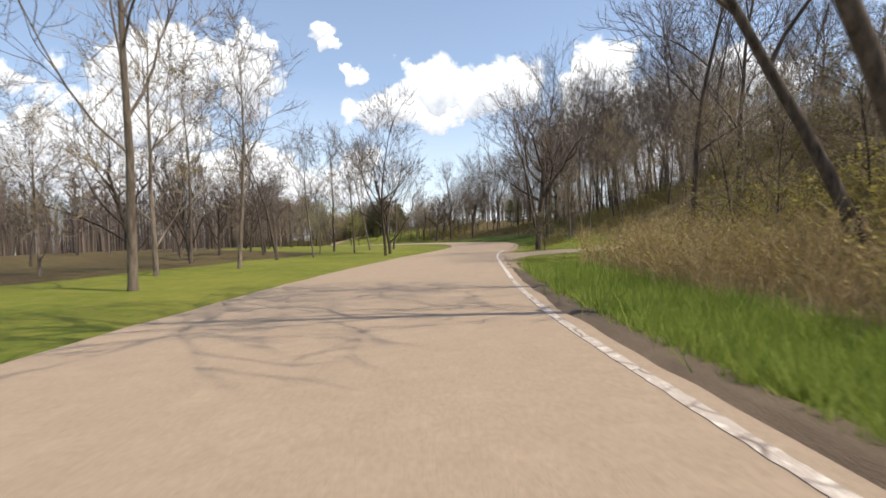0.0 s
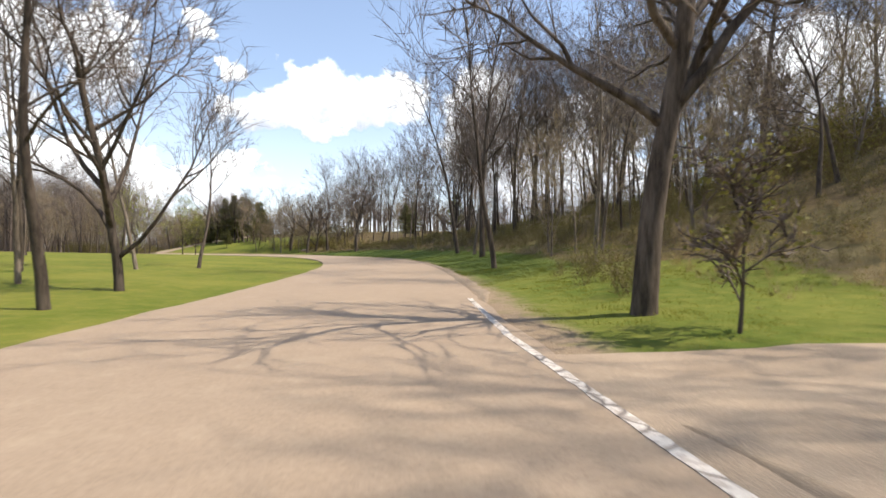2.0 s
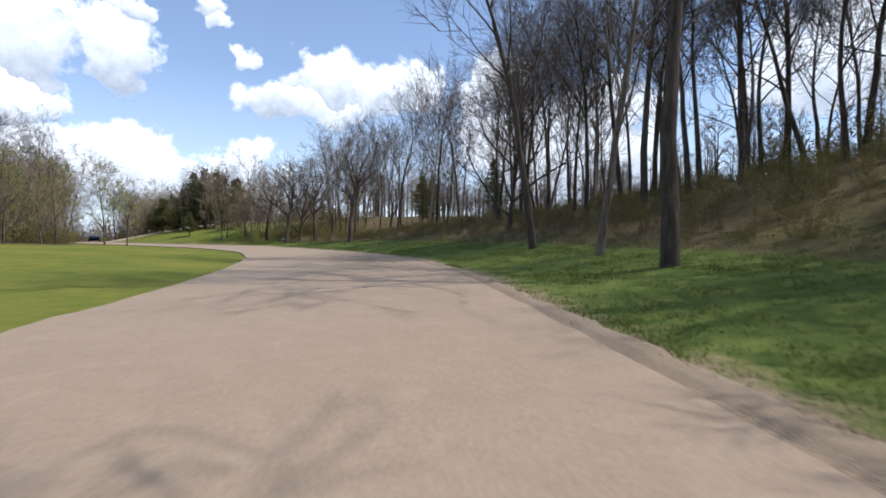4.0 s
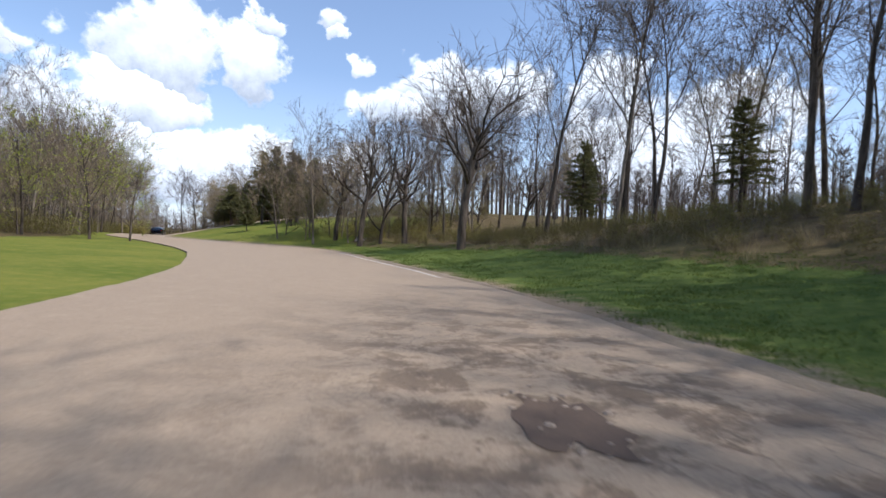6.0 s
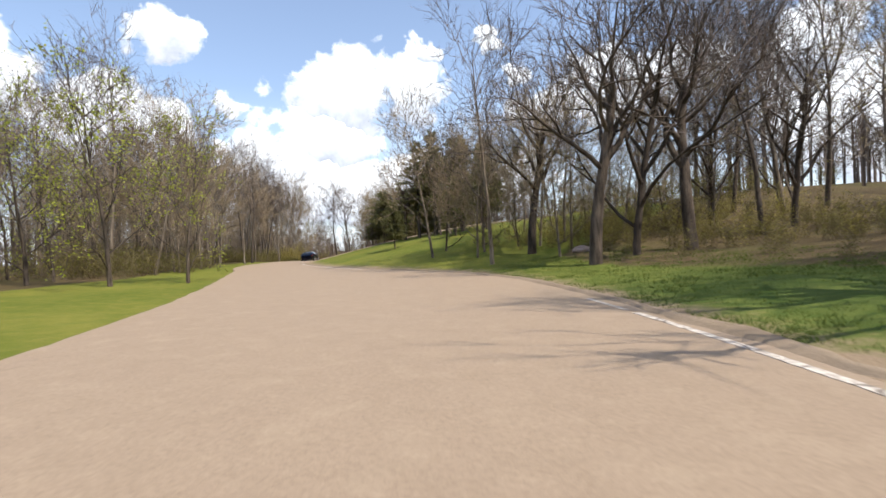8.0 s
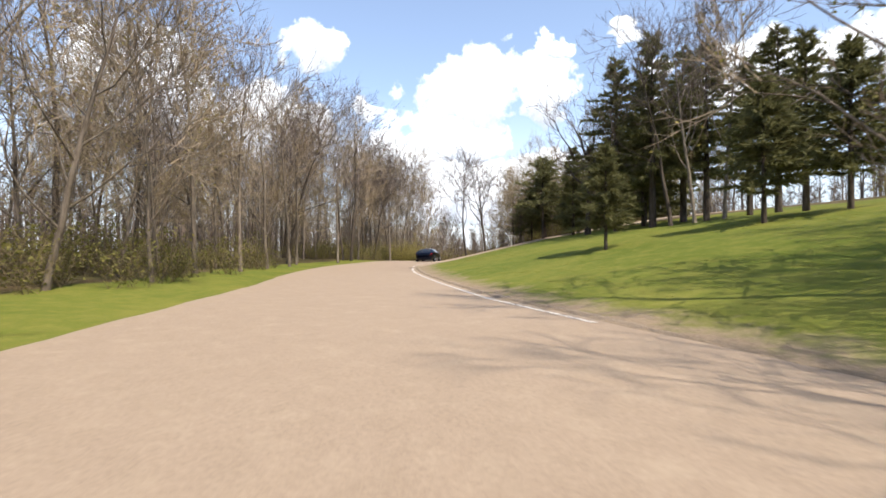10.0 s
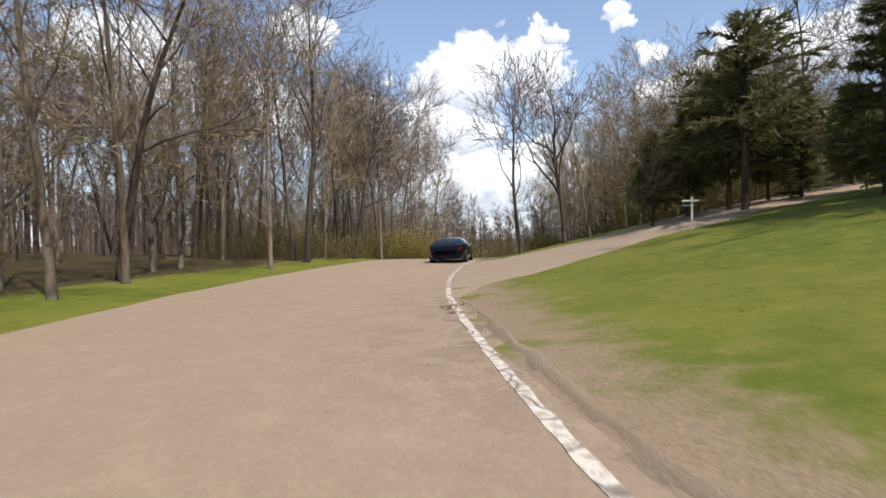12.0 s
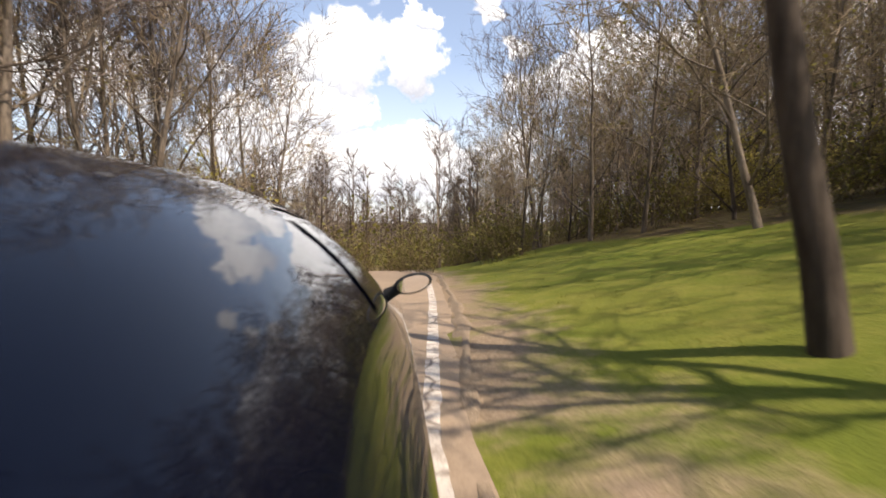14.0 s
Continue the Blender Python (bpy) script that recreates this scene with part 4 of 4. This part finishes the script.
copies("undergrowth", "tangle of leafless brown brush stems under the trees", "undergrowth", [(sh[i][0], SH_SPOTS[i]) for i in range(3)] + [(sh[3][0], YELLOW)], BRUSH)
copies("shrub_leaves", "thin olive spring leaves on the undergrowth", "undergrowth", [(sh[i][1], SH_SPOTS[i]) for i in range(3)], OLIVE)
copies("spring_shrub_leaves", "yellow-green new leaves on roadside shrubs", "undergrowth", [(sh[3][1], YELLOW)], FORSY)


def far_tree(seed, h):
    """A small plain tree for the distant woods: stem, boughs and a haze of twigs."""
    t = Tubes(seed)
    r = t.r
    t.blade(Vector((0, 0, -0.5)), Vector((0.03, 0, 1)).normalized(), h, 0.45)
    t.blade(Vector((0, 0, -0.5)), Vector((0, 0.03, 1)).normalized(), h, 0.45)
    for i in range(26):
        f = r.uniform(0.25, 0.95)
        d = Vector((r.uniform(-1, 1), r.uniform(-1, 1), r.uniform(0.5, 1.1))).normalized()
        p, L = Vector((0, 0, h * f)), h * 0.3 * (1.15 - f)
        t.blade(p, d, L, 0.12)
        for _ in range(9):
            q = p + d * L * r.uniform(0.25, 1)
            t.blade(q, off(r, d, r.uniform(0.2, 0.9)), h * r.uniform(0.06, 0.14), 0.06)
    return t.v, t.f


FAR = [far_tree(500 + i, 11 + i) for i in range(4)]
for i, v in enumerate(FAR):
    sp = (spots(46, -60, 60, 48, 100, (0.45, 0.65), False) + spots(90, 40, 120, 36, 80, (0.4, 0.7), False) + spots(26, 60, 130, 46, 90, (0.5, 0.75), False) + spots(170, 190, 258, -90, 60, (0.45, 0.75), False)
          + spots(120, 120, 245, -90, -24, (0.7, 1.1), False) + spots(150, -60, 75, -120, -26, (0.5, 0.8), False) + spots(60, 60, 128, -150, -95, (0.7, 0.9), False)
          + spots(24, 125, 190, 44, 90, (0.7, 0.9), False) + spots(30, -100, -30, 12, 50, (0.8, 1.1), False))
    copies("distant_woods", "grey-brown haze of distant leafless woodland", "woods", [(v, sp)], TWIG)

tall = [tuft(400 + i, 26, 0.42, 0.13, 0.022, 0.35) for i in range(3)]
low = [tuft(410 + i, 24, 0.10, 0.16, 0.018, 0.5) for i in range(3)]
dry = [tuft(420 + i, 22, 0.7, 0.16, 0.016, 0.3) for i in range(3)]
copies("tall_grass", "long bright green spring grass along the verge", "grass", [(t, spots(470, -4, 16, 0.6, 2.9, (0.5, 1.0)) + spots(120, 15, 20, 0.6, 3.5, (0.3, 0.5))) for t in tall], TALL)
copies("lawn_grass", "short yellow-green lawn grass beside the road", "grass",
       [(t, spots(1000, 17, 50, 0.9, 8, (0.4, 0.8)) + spots(900, 121, 185, 1.3, 12, (0.22, 0.4))) for t in low], TURF)
copies("verge_grass", "thick green grass on the verge below the bank", "grass", [(t, spots(2300, 44, 118, 0.7, 8, (0.6, 1.1))) for t in low], VERGE)
copies("dry_grass", "dead straw-coloured grass and weeds at the foot of the bank", "grass",
       [(t, spots(420, -5, 17, 2.4, 13, (0.5, 1.1)) + spots(160, 16, 26, 5.5, 14, (0.25, 0.45)) + spots(60, 50, 100, 6, 10, (0.5, 1.0)) + spots(130, 29, 46, 5, 18, (0.25, 0.5))) for t in dry], STRAW)


# ---- sign and stone ----
def make_signpost():
    wood = mat_plain("weathered_white_paint", (0.72, 0.68, 0.6), 0.7, 0, 14, 0.3)
    ob = thing("signpost", "small white wooden signpost with two pointing arms", "sign")

    def board(x0, x1, y0, y1, z0, z1, tip=0.0):
        v = [(x0, y0, z0), (x1, y0, z0), (x1 + tip, y0, (z0 + z1) / 2), (x1, y0, z1), (x0, y0, z1)]
        v += [(x, y1, z) for x, _, z in v]
        f = [(0, 1, 2, 3, 4), (9, 8, 7, 6, 5)] + [(i, i + 5, (i + 1) % 5 + 5, (i + 1) % 5) for i in range(5)]
        return mesh_of("board", v, f, wood)

    part("post", board(-0.028, 0.028, -0.028, 0.036, -0.2, 1.2, 0.001), ob)
    part("sign_arm", board(-0.36, 0.20, -0.06, -0.037, 1.04, 1.11, 0.06), ob)
    part("sign_arm", board(-0.30, 0.06, 0.037, 0.06, 0.88, 0.94, 0.05), ob)
    return ob


plant(make_signpost(), -28.55, 149.2, radians(25), 0.78, True)


def make_stone(seed):
    bm = bmesh.new()
    bmesh.ops.create_icosphere(bm, subdivisions=3, radius=0.5)
    for v in bm.verts:
        k = 1 + 0.35 * noise.noise(v.co * 2 + Vector((seed, 0, 0))) + 0.12 * noise.noise(v.co * 6)
        v.co = Vector((v.co.x * 1.2 * k, v.co.y * 0.8 * k, v.co.z * 0.55 * k))
    me = bpy.data.meshes.new("stone")
    bm.to_mesh(me)
    bm.free()
    me.materials.append(mat_plain("pale_stone", (0.52, 0.39, 0.32), 0.85, 0, 8, 0.3))
    return tagged(new("stone", me), "pale pinkish boulder lying in the grass below the woods", "stone")


plant(make_stone(2), -2.24, 120.2, 0.4, 0.72, True, -0.1)


# ---- clouds ----
def build_clouds():
    """A far sheet of sky on which white cumulus stand; clear sky shows through between them."""
    V, F = [], []
    nu, nv, R = 72, 20, 4300.0
    for j in range(nv + 1):
        e = radians(-2 + 82 * j / nv)
        for i in range(nu):
            a = 2 * math.pi * i / nu
            V.append((-math.sin(a) * math.cos(e) * R, math.cos(a) * math.cos(e) * R, math.sin(e) * R))
    for j in range(nv):
        for i in range(nu):
            F.append((j * nu + i, j * nu + nu + i, j * nu + nu + (i + 1) % nu, j * nu + (i + 1) % nu))
    k = Mat("cumulus_clouds")
    t = k.t
    nrm = t.nodes.new("ShaderNodeVectorMath")
    nrm.operation = "NORMALIZE"
    t.links.new(k.xyz, nrm.inputs[0])
    k.xyz = nrm.outputs[0]
    sep = t.nodes.new("ShaderNodeSeparateXYZ")
    t.links.new(k.xyz, sep.inputs[0])
    az = k.math("MULTIPLY", k.math("ARCTAN2", k.math("MULTIPLY", sep.outputs[0], -1.0), sep.outputs[1]), 57.2958)
    el = k.math("MULTIPLY", k.math("ARCSINE", sep.outputs[2]), 57.2958)
    comb = t.nodes.new("ShaderNodeCombineXYZ")
    k.put(az, comb.inputs[0])
    k.put(el, comb.inputs[1])
    warp = t.nodes.new("ShaderNodeTexNoise")
    warp.inputs["Scale"].default_value, warp.inputs["Detail"].default_value = 16.0, 5.0
    t.links.new(k.xyz, warp.inputs["Vector"])
    push = t.nodes.new("ShaderNodeVectorMath")
    push.operation = "MULTIPLY_ADD"
    t.links.new(warp.outputs["Color"], push.inputs[0])
    push.inputs[1].default_value = (7.0, 5.0, 0.0)
    t.links.new(comb.outputs[0], push.inputs[2])
    shift = t.nodes.new("ShaderNodeVectorMath")
    shift.operation = "SUBTRACT"
    t.links.new(push.outputs[0], shift.inputs[0])
    shift.inputs[1].default_value = (3.5, 2.5, 0.0)
    comb = shift
    # bearing, height and half-sizes in degrees of the heaps
    heaps = [(28.5, 18.0, 7.5, 5.6), (21.0, 17.5, 4.5, 4.4), (31.5, 12.0, 8.0, 3.4), (41.0, 15.5, 3.2, 1.6), (13.8, 22.2, 2.2, 1.5), (12.6, 21.0, 1.6, 1.0), (19.2, 21.5, 1.8, 1.3),
             (0.5, 17.2, 6.5, 3.6), (8.6, 18.7, 1.7, 1.3), (-7.0, 16.2, 7.0, 3.2), (4.0, 14.5, 8.0, 2.4), (-18.5, 17.0, 5.0, 4.2), (-31.0, 13.5, 7.5, 4.0),
             (38.0, 10.0, 8.0, 5.5), (47.0, 21.7, 4.0, 2.8), (51.0, 13.0, 8.0, 4.5), (24.0, 6.5, 20.0, 4.6), (64.0, 16.0, 9.0, 6.0), (-25.0, 9.5, 14.0, 8.0), (-52.0, 16.0, 12.0, 5.0)]
    best, up = None, None
    for a0, e0, ra, re in heaps:
        q = t.nodes.new("ShaderNodeVectorMath")
        q.operation = "SUBTRACT"
        t.links.new(comb.outputs[0], q.inputs[0])
        q.inputs[1].default_value = (a0, e0, 0)
        w = t.nodes.new("ShaderNodeVectorMath")
        w.operation = "MULTIPLY"
        t.links.new(q.outputs[0], w.inputs[0])
        w.inputs[1].default_value = (1 / ra, 1 / re, 0)
        n = t.nodes.new("ShaderNodeVectorMath")
        n.operation = "LENGTH"
        t.links.new(w.outputs[0], n.inputs[0])
        sy = t.nodes.new("ShaderNodeSeparateXYZ")
        t.links.new(w.outputs[0], sy.inputs[0])
        if best is None:
            best, up = n.outputs["Value"], sy.outputs[1]
        else:
            near_it = k.math("LESS_THAN", n.outputs["Value"], best)
            up = k.math("ADD", k.math("MULTIPLY", up, k.math("SUBTRACT", 1.0, near_it)), k.math("MULTIPLY", sy.outputs[1], near_it))
            best = k.math("MINIMUM", best, n.outputs["Value"])
    big, fine = k.noise(9.0, 3, 0.5), k.noise(26.0, 7, 0.6)
    lump = k.math("ADD", k.math("MULTIPLY", k.math("SUBTRACT", big, 0.5), 1.3), k.math("MULTIPLY", k.math("SUBTRACT", fine, 0.5), 1.0))
    body = k.math("ADD", k.math("SUBTRACT", 0.95, best), lump)
    # elsewhere the same broken cloud goes on
    away = k.math("MULTIPLY", k.ramp(k.noise(4.0, 5, 0.6), (0.53, 0.0), (0.62, 1.0)), k.ramp(k.math("DIVIDE", k.math("ABSOLUTE", az), 180.0), (0.33, 0.0), (0.42, 1.0)))
    mask = k.math("MAXIMUM", k.ramp(body, (0.0, 0.0), (0.22, 1.0)), away)
    low = k.ramp(k.math("DIVIDE", el, 50.0), (0.0, 0.8), (0.12, 0.45), (0.35, 0.16), (1.0, 0.05))
    mask = k.math("MAXIMUM", mask, low)
    shade = k.ramp(k.math("ADD", k.math("MULTIPLY", up, 0.36), k.math("MULTIPLY", fine, 0.6)), (-0.0, (0.50, 0.53, 0.59)), (0.36, (0.98, 0.98, 0.98)))
    shade = k.mix(k.ramp(body, (0.0, 0.0), (0.2, 1.0)), (0.86, 0.90, 0.95), shade)
    em = t.nodes.new("ShaderNodeEmission")
    k.put(shade, em.inputs[0])
    em.inputs[1].default_value = 1.12
    tr = t.nodes.new("ShaderNodeBsdfTransparent")
    mx = t.nodes.new("ShaderNodeMixShader")
    k.put(mask, mx.inputs[0])
    t.links.new(tr.outputs[0], mx.inputs[1])
    t.links.new(em.outputs[0], mx.inputs[2])
    t.links.new(mx.outputs[0], t.nodes["Material Output"].inputs[0])
    ob = new("backdrop", mesh_of("backdrop", V, F, k.m, True))
    ob.location = (-10, 80, 0)
    ob.visible_shadow = False
    return tagged(ob, "bright white cumulus clouds heaped in a blue sky", "sky", kind="structure")


build_clouds()


# ---- the dark blue car, as it stands where the walk ends ----
def smooth_table(xs, ys):
    """A smooth curve through a few stations."""
    def f(x):
        i = int(np.clip(np.searchsorted(xs, x) - 1, 0, len(xs) - 2))
        u = min(max((x - xs[i]) / (xs[i + 1] - xs[i]), 0), 1)
        m0 = (ys[i + 1] - ys[max(i - 1, 0)]) / (xs[i + 1] - xs[max(i - 1, 0)]) * (xs[i + 1] - xs[i])
        j = min(i + 2, len(xs) - 1)
        m1 = (ys[j] - ys[i]) / (xs[j] - xs[i]) * (xs[i + 1] - xs[i])
        return (2 * u ** 3 - 3 * u * u + 1) * ys[i] + (u ** 3 - 2 * u * u + u) * m0 + (3 * u * u - 2 * u ** 3) * ys[i + 1] + (u ** 3 - u * u) * m1
    return f


half_w = smooth_table([-1.05, -0.95, -0.6, 0.0, 0.8, 1.8, 2.8, 3.3, 3.6], [0.52, 0.68, 0.82, 0.90, 0.915, 0.90, 0.87, 0.76, 0.52])
belt_z = smooth_table([-1.05, -0.95, -0.5, 0.0, 0.8, 1.8, 2.6, 3.3, 3.6], [0.60, 0.74, 0.89, 0.95, 0.92, 0.91, 0.83, 0.66, 0.50])
roof_z = smooth_table([-1.05, -0.95, -0.5, 0.0, 0.45, 0.9, 1.3, 1.65, 2.0, 2.6, 3.3, 3.6], [0.63, 0.79, 0.99, 1.175, 1.285, 1.32, 1.305, 1.19, 1.0, 0.92, 0.72, 0.54])


def shell(u, v):
    """A point of the car's right half: u metres forward, v from the sill (0) to the roof's middle (1)."""
    w, b, r = half_w(u), belt_z(u), roof_z(u)
    rw = 0.56 * w
    px = smooth_table([0, 0.12, 0.28, 0.40, 0.48, 0.62, 0.76, 0.88, 1.0], [0.90 * w, 0.97 * w, w, 0.995 * w, 0.965 * w, 0.5 * (0.95 * w + rw) + 0.06, rw + 0.03, 0.55 * rw, 0.0])
    pz = smooth_table([0, 0.12, 0.28, 0.40, 0.48, 0.62, 0.76, 0.88, 1.0], [0.20, 0.34, 0.64, b - 0.08, b, b + 0.52 * (r - b), b + 0.88 * (r - b), r - 0.012, r])
    return Vector((px(v), u, pz(v)))


def car_patch(u0, u1, v0, v1, nu, nv, lift=0.0, left=False):
    V, F = [], []
    for i in range(nu + 1):
        for j in range(nv + 1):
            u, v = u0 + (u1 - u0) * i / nu, v0 + (v1 - v0) * j / nv
            p = shell(u, v)
            if lift:
                a, b = shell(min(u + 0.01, 3.6), v) - shell(u - 0.01, v), shell(u, min(v + 0.01, 1)) - shell(u, v - 0.01)
                n = a.cross(b).normalized()
                p = p + (n if n.x + n.z > 0 else -n) * lift
            V.append(Vector((-p.x, p.y, p.z)) if left else p)
    m = nv + 1
    for i in range(nu):
        for j in range(nv):
            q = (i * m + j, (i + 1) * m + j, (i + 1) * m + j + 1, i * m + j + 1)
            F.append(q[::-1] if left else q)
    return V, F


def turned(profile, n=28):
    """A body of revolution round x from (x, radius) rows."""
    V, F = [], []
    for x, r in profile:
        V += [(x, r * math.cos(2 * math.pi * k / n), r * math.sin(2 * math.pi * k / n)) for k in range(n)]
    for i in range(len(profile) - 1):
        for k in range(n):
            F.append((i * n + k, i * n + (k + 1) % n, (i + 1) * n + (k + 1) % n, (i + 1) * n + k))
    return V, F


def build_car():
    paint = Mat("dark_blue_metallic_paint", 0.45, 0.0, 0.03)
    flake = paint.noise(900, 2)
    paint.colour(paint.mix(paint.ramp(flake, (0.4, 0.0), (0.6, 1.0)), (0.0006, 0.0012, 0.005), (0.0009, 0.0017, 0.007)))
    paint.b.inputs["Coat Weight"].default_value, paint.b.inputs["Coat Roughness"].default_value, paint.b.inputs["Coat IOR"].default_value = 1.0, 0.03, 1.3
    glass = mat_plain("tinted_car_glass", (0.012, 0.014, 0.016), 0.04, 0, 5, 0.1, 0.7)
    rubber = mat_plain("black_rubber", (0.02, 0.02, 0.02), 0.75, 0, 40, 0.2)
    alloy = mat_plain("silver_alloy", (0.55, 0.55, 0.56), 0.3, 0.9, 30, 0.1)
    silver = mat_plain("mirror_silver", (0.9, 0.9, 0.9), 0.02, 1.0, 1, 0.0)
    lamp_red = mat_plain("red_lamp_plastic", (0.16, 0.008, 0.008), 0.08, 0, 30, 0.1, 0.6)
    car = thing("car", "glossy dark blue coupe with a rounded tail on the road", "car")
    V, F = car_patch(-1.05, 3.6, 0, 1, 60, 30)
    W, G = car_patch(-1.05, 3.6, 0, 1, 60, 30, 0, True)
    n = len(V)
    ends = [[i * 31 + j for j in range(31)] for i in (0, 60)]
    caps = [tuple(e) + tuple(n + k for k in reversed(e[:-1])) for e in ends]
    sill = [(i * 31, (i + 1) * 31, n + (i + 1) * 31, n + i * 31) for i in range(60)]
    me = mesh_of("body", V + W, F + [tuple(n + k for k in f) for f in G] + [caps[0], caps[1][::-1]] + sill, paint.m, True)
    bm = bmesh.new()
    bm.from_mesh(me)
    bmesh.ops.remove_doubles(bm, verts=bm.verts, dist=0.0005)
    bmesh.ops.recalc_face_normals(bm, faces=bm.faces)
    bm.to_mesh(me)
    bm.free()
    part("body", me, car)
    for left in (False, True):
        part("side_window", mesh_of("side_window", *car_patch(0.95, 1.72, 0.54, 0.68, 14, 6, 0.004, left), glass, True), car, "dark tinted side window")
        part("window_trim", mesh_of("window_trim", *car_patch(1.0, 1.9, 0.70, 0.708, 20, 1, 0.004, left), rubber, True), car, "black window trim")
        part("door_seam", mesh_of("door_seam", *car_patch(0.42, 0.43, 0.06, 0.47, 1, 14, 0.002, left), rubber, True), car, "dark door gap")
        part("door_seam", mesh_of("door_seam", *car_patch(1.86, 1.87, 0.06, 0.47, 1, 14, 0.002, left), rubber, True), car, "dark door gap")
        part("tail_lamp", mesh_of("tail_lamp", *car_patch(-1.0, -0.72, 0.33, 0.44, 8, 5, 0.005, left), lamp_red, True), car, "dark red tail lamp")
        part("bumper_seam", mesh_of("bumper_seam", *car_patch(-1.04, -0.45, 0.285, 0.292, 14, 1, 0.003, left), rubber, True), car, "dark bumper gap")
        sgn = -1 if left else 1
        bm = bmesh.new()
        bmesh.ops.create_uvsphere(bm, u_segments=20, v_segments=12, radius=1.0)
        for v in bm.verts:
            v.co = Vector((sgn * 0.925 + v.co.x * 0.072, 1.83 + (v.co.y * 0.07 if v.co.y > 0 else v.co.y * 0.02), 0.985 + v.co.z * 0.038 + v.co.x * sgn * 0.012))
        pod = bpy.data.meshes.new("mirror")
        bm.to_mesh(pod)
        bm.free()
        pod.materials.append(rubber)
        pod.polygons.foreach_set("use_smooth", [True] * len(pod.polygons))
        pm = part("mirror", pod, car, "small oval wing mirror")
        ring = [(sgn * 0.925 + 0.060 * math.cos(a), 1.806 - 0.004, 0.985 + 0.030 * math.sin(a) + 0.010 * sgn * math.cos(a)) for a in [2 * math.pi * i / 24 for i in range(24)]]
        part("mirror_glass", mesh_of("mirror_glass", ring, [tuple(range(24))[:: 1 if not left else -1]], silver), pm, "silver mirror glass")
        arm = Tubes(3)
        arm.tube([Vector((sgn * 0.80, 1.88, 0.93)), Vector((sgn * 0.86, 1.86, 0.96)), Vector((sgn * 0.90, 1.84, 0.975))], [0.03, 0.022, 0.02], 8)
        part("mirror_arm", mesh_of("mirror_arm", arm.v, arm.f, rubber, True), pm)
        for u in (-0.02, 2.62):
            tyre = part("wheel", mesh_of("wheel", *turned([(-0.10, 0.20), (-0.11, 0.26), (-0.10, 0.32), (-0.06, 0.335), (0.06, 0.335), (0.10, 0.32), (0.11, 0.26), (0.10, 0.20), (-0.10, 0.20)]), rubber, True), car, "black tyre")
            tyre.location = (sgn * 0.80, u, 0.335)
            part("rim", mesh_of("rim", *turned([(sgn * 0.085, 0.205), (sgn * 0.10, 0.20), (sgn * 0.06, 0.17), (sgn * 0.05, 0.06), (sgn * 0.075, 0.03), (sgn * 0.075, 0.001)]), alloy, True), tyre, "silver alloy rim")
    for nm, u0, u1 in (("rear_window", -0.42, 0.25), ("windscreen", 1.38, 1.92)):
        V, F = car_patch(u0, u1, 0.78, 1, 10, 8, 0.004)
        W, G = car_patch(u0, u1, 0.78, 1, 10, 8, 0.004, True)
        part(nm, mesh_of(nm, V + W, F + [tuple(len(V) + k for k in f) for f in G], glass, True), car, "dark tinted glass")
    # it stands at the roadside where the walk ends, tilted with the falling, cambered road
    start, head = pose(*PATH[0][1:]), radians(5.3)
    at_start = Matrix.Translation((-0.875 * math.cos(head), -0.875 * math.sin(head), 0.0)) @ Matrix.Rotation(head, 4, "Z")
    car.matrix_basis = pose(*PATH[-1][1:]) @ start.inverted() @ at_start
    return car


build_car()
